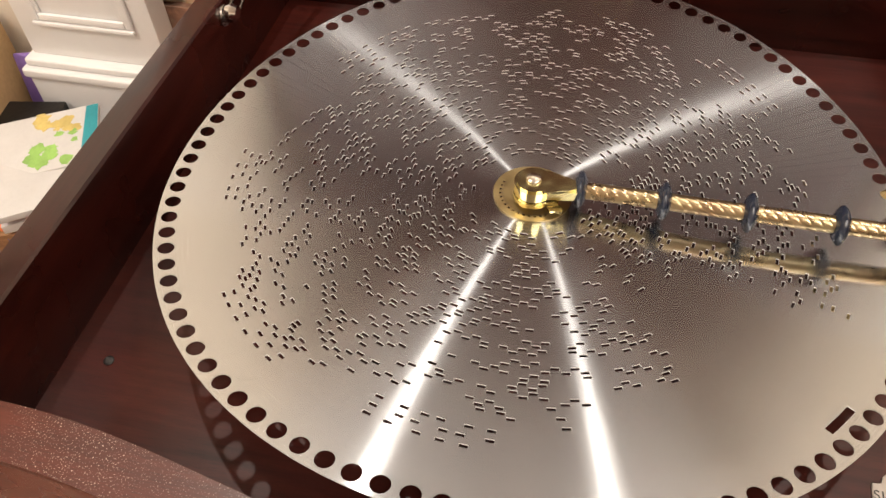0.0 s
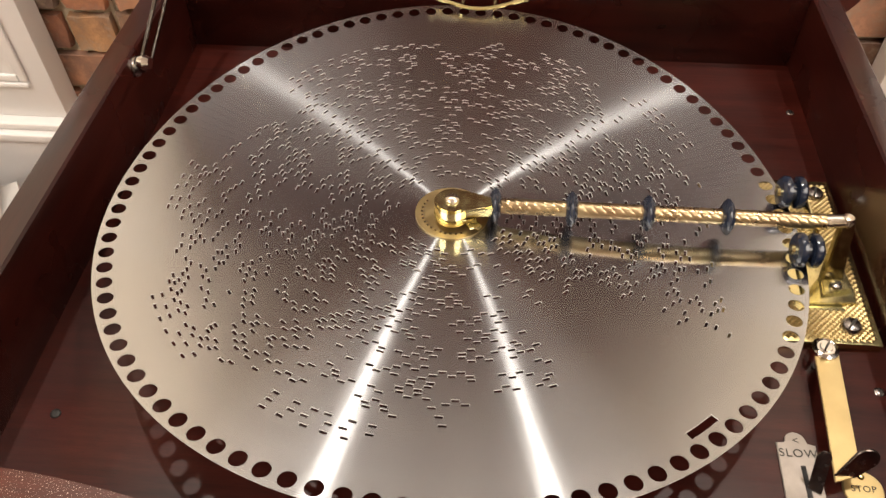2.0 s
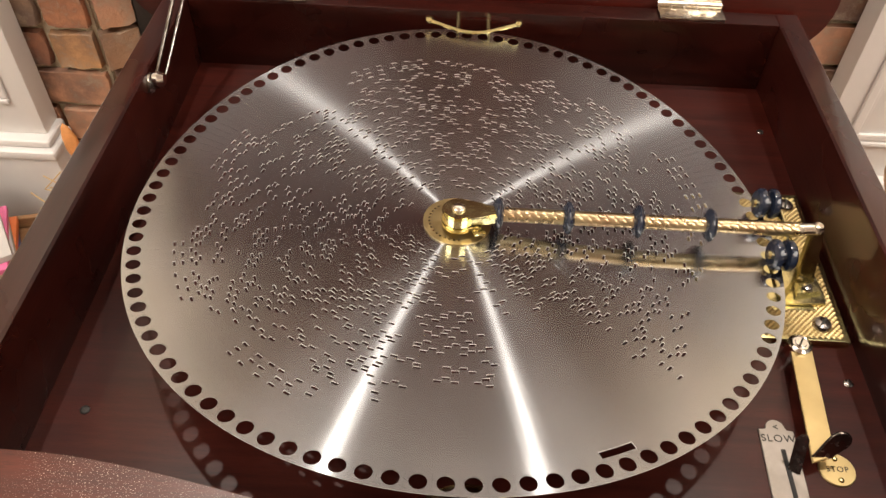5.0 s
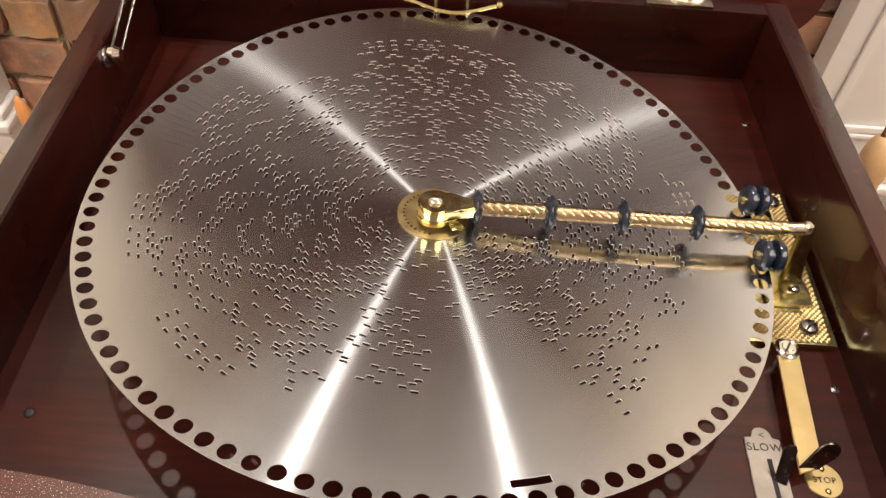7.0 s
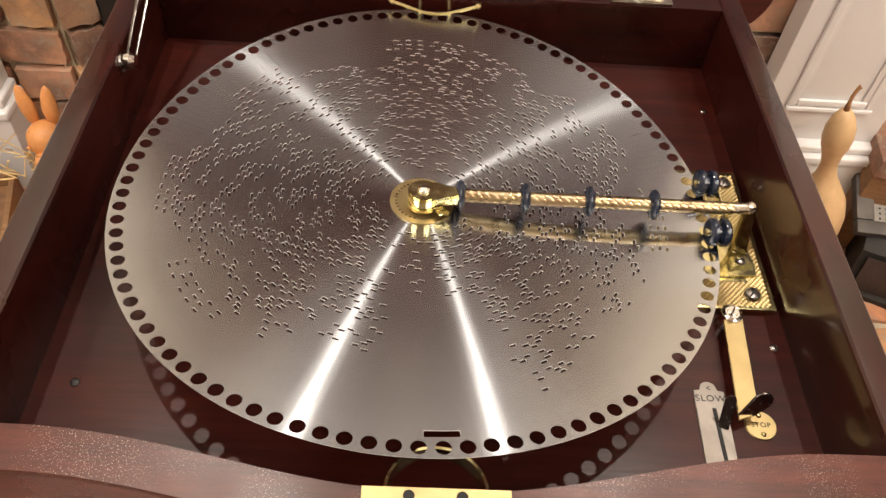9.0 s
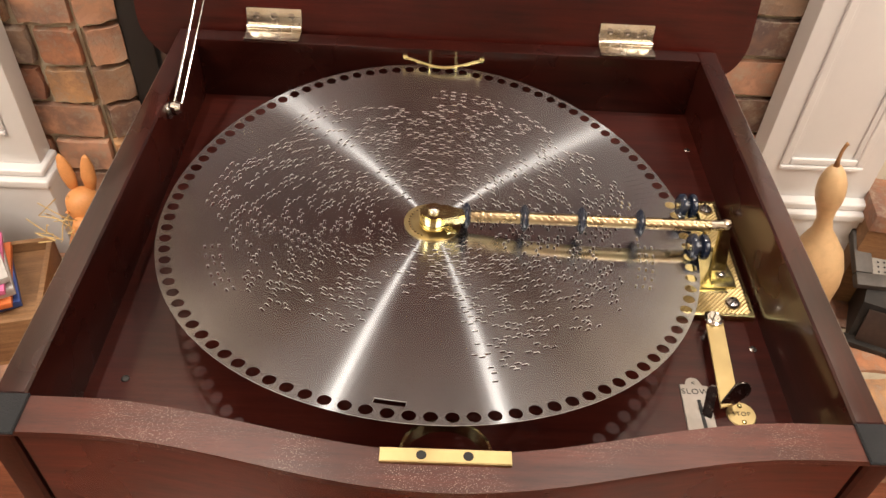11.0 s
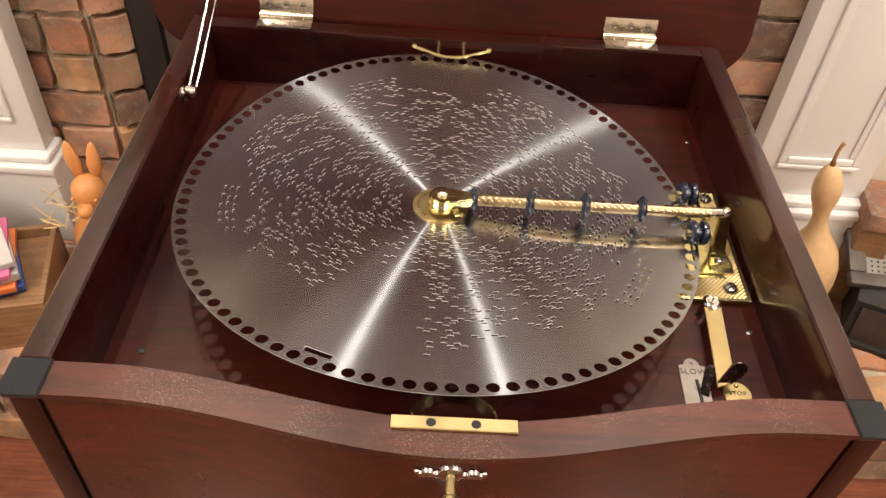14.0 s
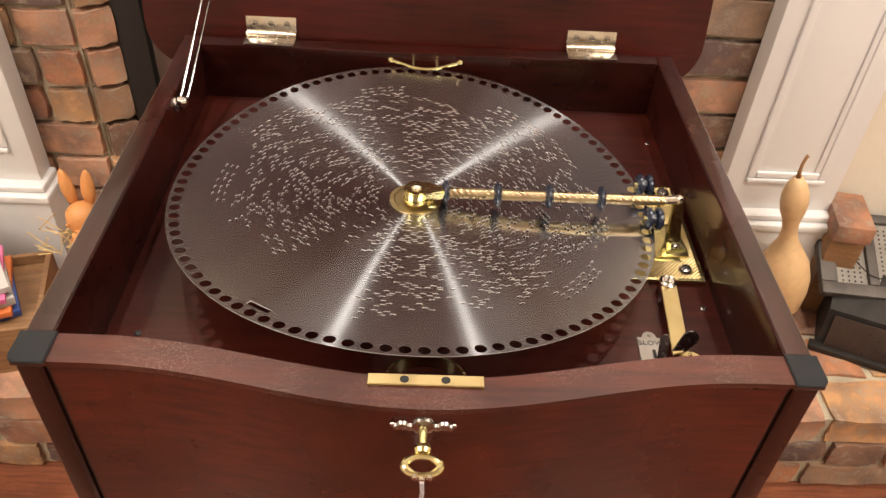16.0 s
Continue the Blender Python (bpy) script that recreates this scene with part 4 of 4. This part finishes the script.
for k in range(22):
    bx, by = blots.uniform(0.0, 0.105), blots.uniform(-0.062, 0.075)
    shape = [((1 + 0.35 * blots.uniform(-1, 1)) * math.cos(radians(a)), (1 + 0.35 * blots.uniform(-1, 1)) * math.sin(radians(a))) for a in range(0, 360, 24)]
    size = blots.uniform(0.008, 0.021)
    part("print", prism([(bx + size * x, by + 0.8 * size * y) for x, y in shape], 0.0121, 0.0124 + 0.00002 * k), GREEN if by < 0.018 + blots.uniform(-0.01, 0.01) else YELLOW, packet)
for k in range(6):
    part("print_bar", box(-0.11 + 0.006 * k, -0.107 + 0.006 * k, -0.070, -0.050, 0.0121, 0.0125), INK, packet)
tagged(part("cardboard_box", box(-0.10, 0.10, -0.09, 0.09, 0, 0.26, 0.003), CARD, at=pose(-1.13, 0.62, HEARTH, 0, 0, 8)), "plain brown cardboard box on the hearth", "box")
tagged(part("storage_case", box(-0.04, 0.085, -0.09, 0.150, 0, 0.125, 0.005), IRON, at=pose(-0.985, 0.50, HEARTH, 0, 0, 10)), "dark plastic storage case on the hearth", "case")

pouch = bmesh.new()
box(-0.020, 0.020, -0.014, 0.014, 0, 0.205, 0.006, bm=pouch)
for v in pouch.verts:
    v.co.y *= 1.0 - 3.2 * v.co.z + 0.4 * math.sin(60 * v.co.x)
tagged(part("purple_pouch", pouch, PURPLE, at=pose(-1.006, 0.682, HEARTH, 0, 4, 12)), "small purple packet standing beside the fireplace leg", "packet")

# ---- bricks of the fireplace and the hearth ----
rnd = random.Random(7)
brick_shapes = []
for k in range(8):
    bm = bmesh.new()
    box(-0.5, 0.5, -0.5, 0.5, -0.5, 0.5, 0, bm=bm)
    bmesh.ops.subdivide_edges(bm, edges=bm.edges[:], cuts=3, use_grid_fill=True)
    for v in bm.verts:
        corner = sum(abs(c) > 0.4 for c in v.co)
        v.co *= (1, 1, 0.985, 0.955)[corner]
        v.co += Vector((rnd.uniform(-0.012, 0.012), rnd.uniform(-0.05, 0.05), rnd.uniform(-0.045, 0.045)))
    brick_shapes.append(soft_mesh("brick", bm, BRICK, 0.9))


def brick(parent, x0, x1, y0, y1, z0, z1):
    ob = new("brick", rnd.choice(brick_shapes))
    ob.parent = parent
    ob.matrix_basis = Matrix.LocRotScale(((x0 + x1) / 2, (y0 + y1) / 2, (z0 + z1) / 2), Euler((rnd.uniform(-0.02, 0.02), rnd.uniform(-0.02, 0.02), rnd.uniform(-0.012, 0.012))), (x1 - x0, y1 - y0, z1 - z0))
    return ob


def brick_field(parent, x0, x1, y, depth, z0, rows, length=0.200, height=0.064, joint=0.011):
    for r in range(rows):
        z = z0 + r * (height + joint)
        x = x0 - (r % 2) * length / 2 - rnd.uniform(0, 0.03)
        while x < x1 - 0.02:
            long = length * rnd.choice((1.0, 1.0, 1.0, 0.5, 0.9))
            a, b = max(x, x0), min(x + long, x1)
            if b - a > 0.03:
                out = rnd.uniform(0, 0.007)
                brick(parent, a, b, y - out, y + depth, z, z + height)
            x += long + joint


brick_left = slab("wall_brick_left", -0.980, -0.5950, WALL_Y - 0.005, WALL_Y + 0.06, HEARTH, 0.619, MORTAR, "rough reddish brick fireplace wall with pale mortar")
brick_field(brick_left, -0.875, -0.600, WALL_Y - 0.015, 0.03, HEARTH + 0.008, 15)
JAMB = Euler((0, 0, radians(30))).to_matrix().to_4x4()
part("jamb_mortar", box(-0.045, 0.035, 0.004, 0.050, HEARTH, 0.619), MORTAR, brick_left, at=pose(-0.570, WALL_Y + 0.008, 0) @ JAMB)
for row in range(15):
    z = HEARTH + 0.008 + 0.075 * row
    jamb = brick(brick_left, -0.606 + 0.008 * (row % 2), -0.538, WALL_Y - 0.006, WALL_Y + 0.034, z, z + 0.064)
    jamb.matrix_basis = jamb.matrix_basis @ JAMB
brick_right = slab("wall_brick_right", 0.4505, 0.759, WALL_Y - 0.005, WALL_Y + 0.06, HEARTH, 0.619, MORTAR, "rough reddish brick fireplace wall with pale mortar")
brick_field(brick_right, 0.456, 0.735, WALL_Y - 0.015, 0.03, HEARTH + 0.008, 15)

HF = 0.345
hearth = slab("hearth", -1.40, 1.40, HF + 0.006, WALL_Y - 0.021, FLOOR, HEARTH - 0.006, MORTAR, "raised brick hearth with pale mortar joints")
x = -1.40
while x < 1.38:
    brick(hearth, x, min(x + 0.205, 1.40), HF, HF + 0.095, HEARTH - 0.064, HEARTH)
    brick(hearth, max(x - 0.1, -1.40), min(x + 0.105, 1.40), HF + 0.106, HF + 0.200, HEARTH - 0.064, HEARTH)
    brick(hearth, x, min(x + 0.205, 1.40), HF + 0.211, HF + 0.305, HEARTH - 0.064, HEARTH)
    brick(hearth, max(x - 0.1, -1.40), min(x + 0.105, 1.40), HF + 0.316, HF + 0.390, HEARTH - 0.064, HEARTH)
    x += 0.216
brick_field(hearth, -1.40, 1.40, HF, 0.05, FLOOR + 0.004, 1, height=0.060)
brick_field(hearth, -1.345, 1.40, HF + 0.001, 0.05, FLOOR + 0.075, 1, height=0.060)


# ---- what moves ----
def motions():
    times = [0.5 * k for k in range(33)]
    for own, ob in SECTORS:
        walk(ob, [(t, sector_pose(own + SPIN0 + SPIN * t) @ pose(0, 0, 0, 0, 0, SPIN0 + SPIN * t)) for t in times])
    tilt = Vector((0, 0, 1)).rotation_difference(Vector((-DTX, -DTY, 1)).normalized()).to_matrix().to_4x4()
    walk(centre_label, [(t, tilt @ pose(0, -0.0012, 0.0006, 0, 0, SPIN0 + SPIN * t)) for t in times])


motions()
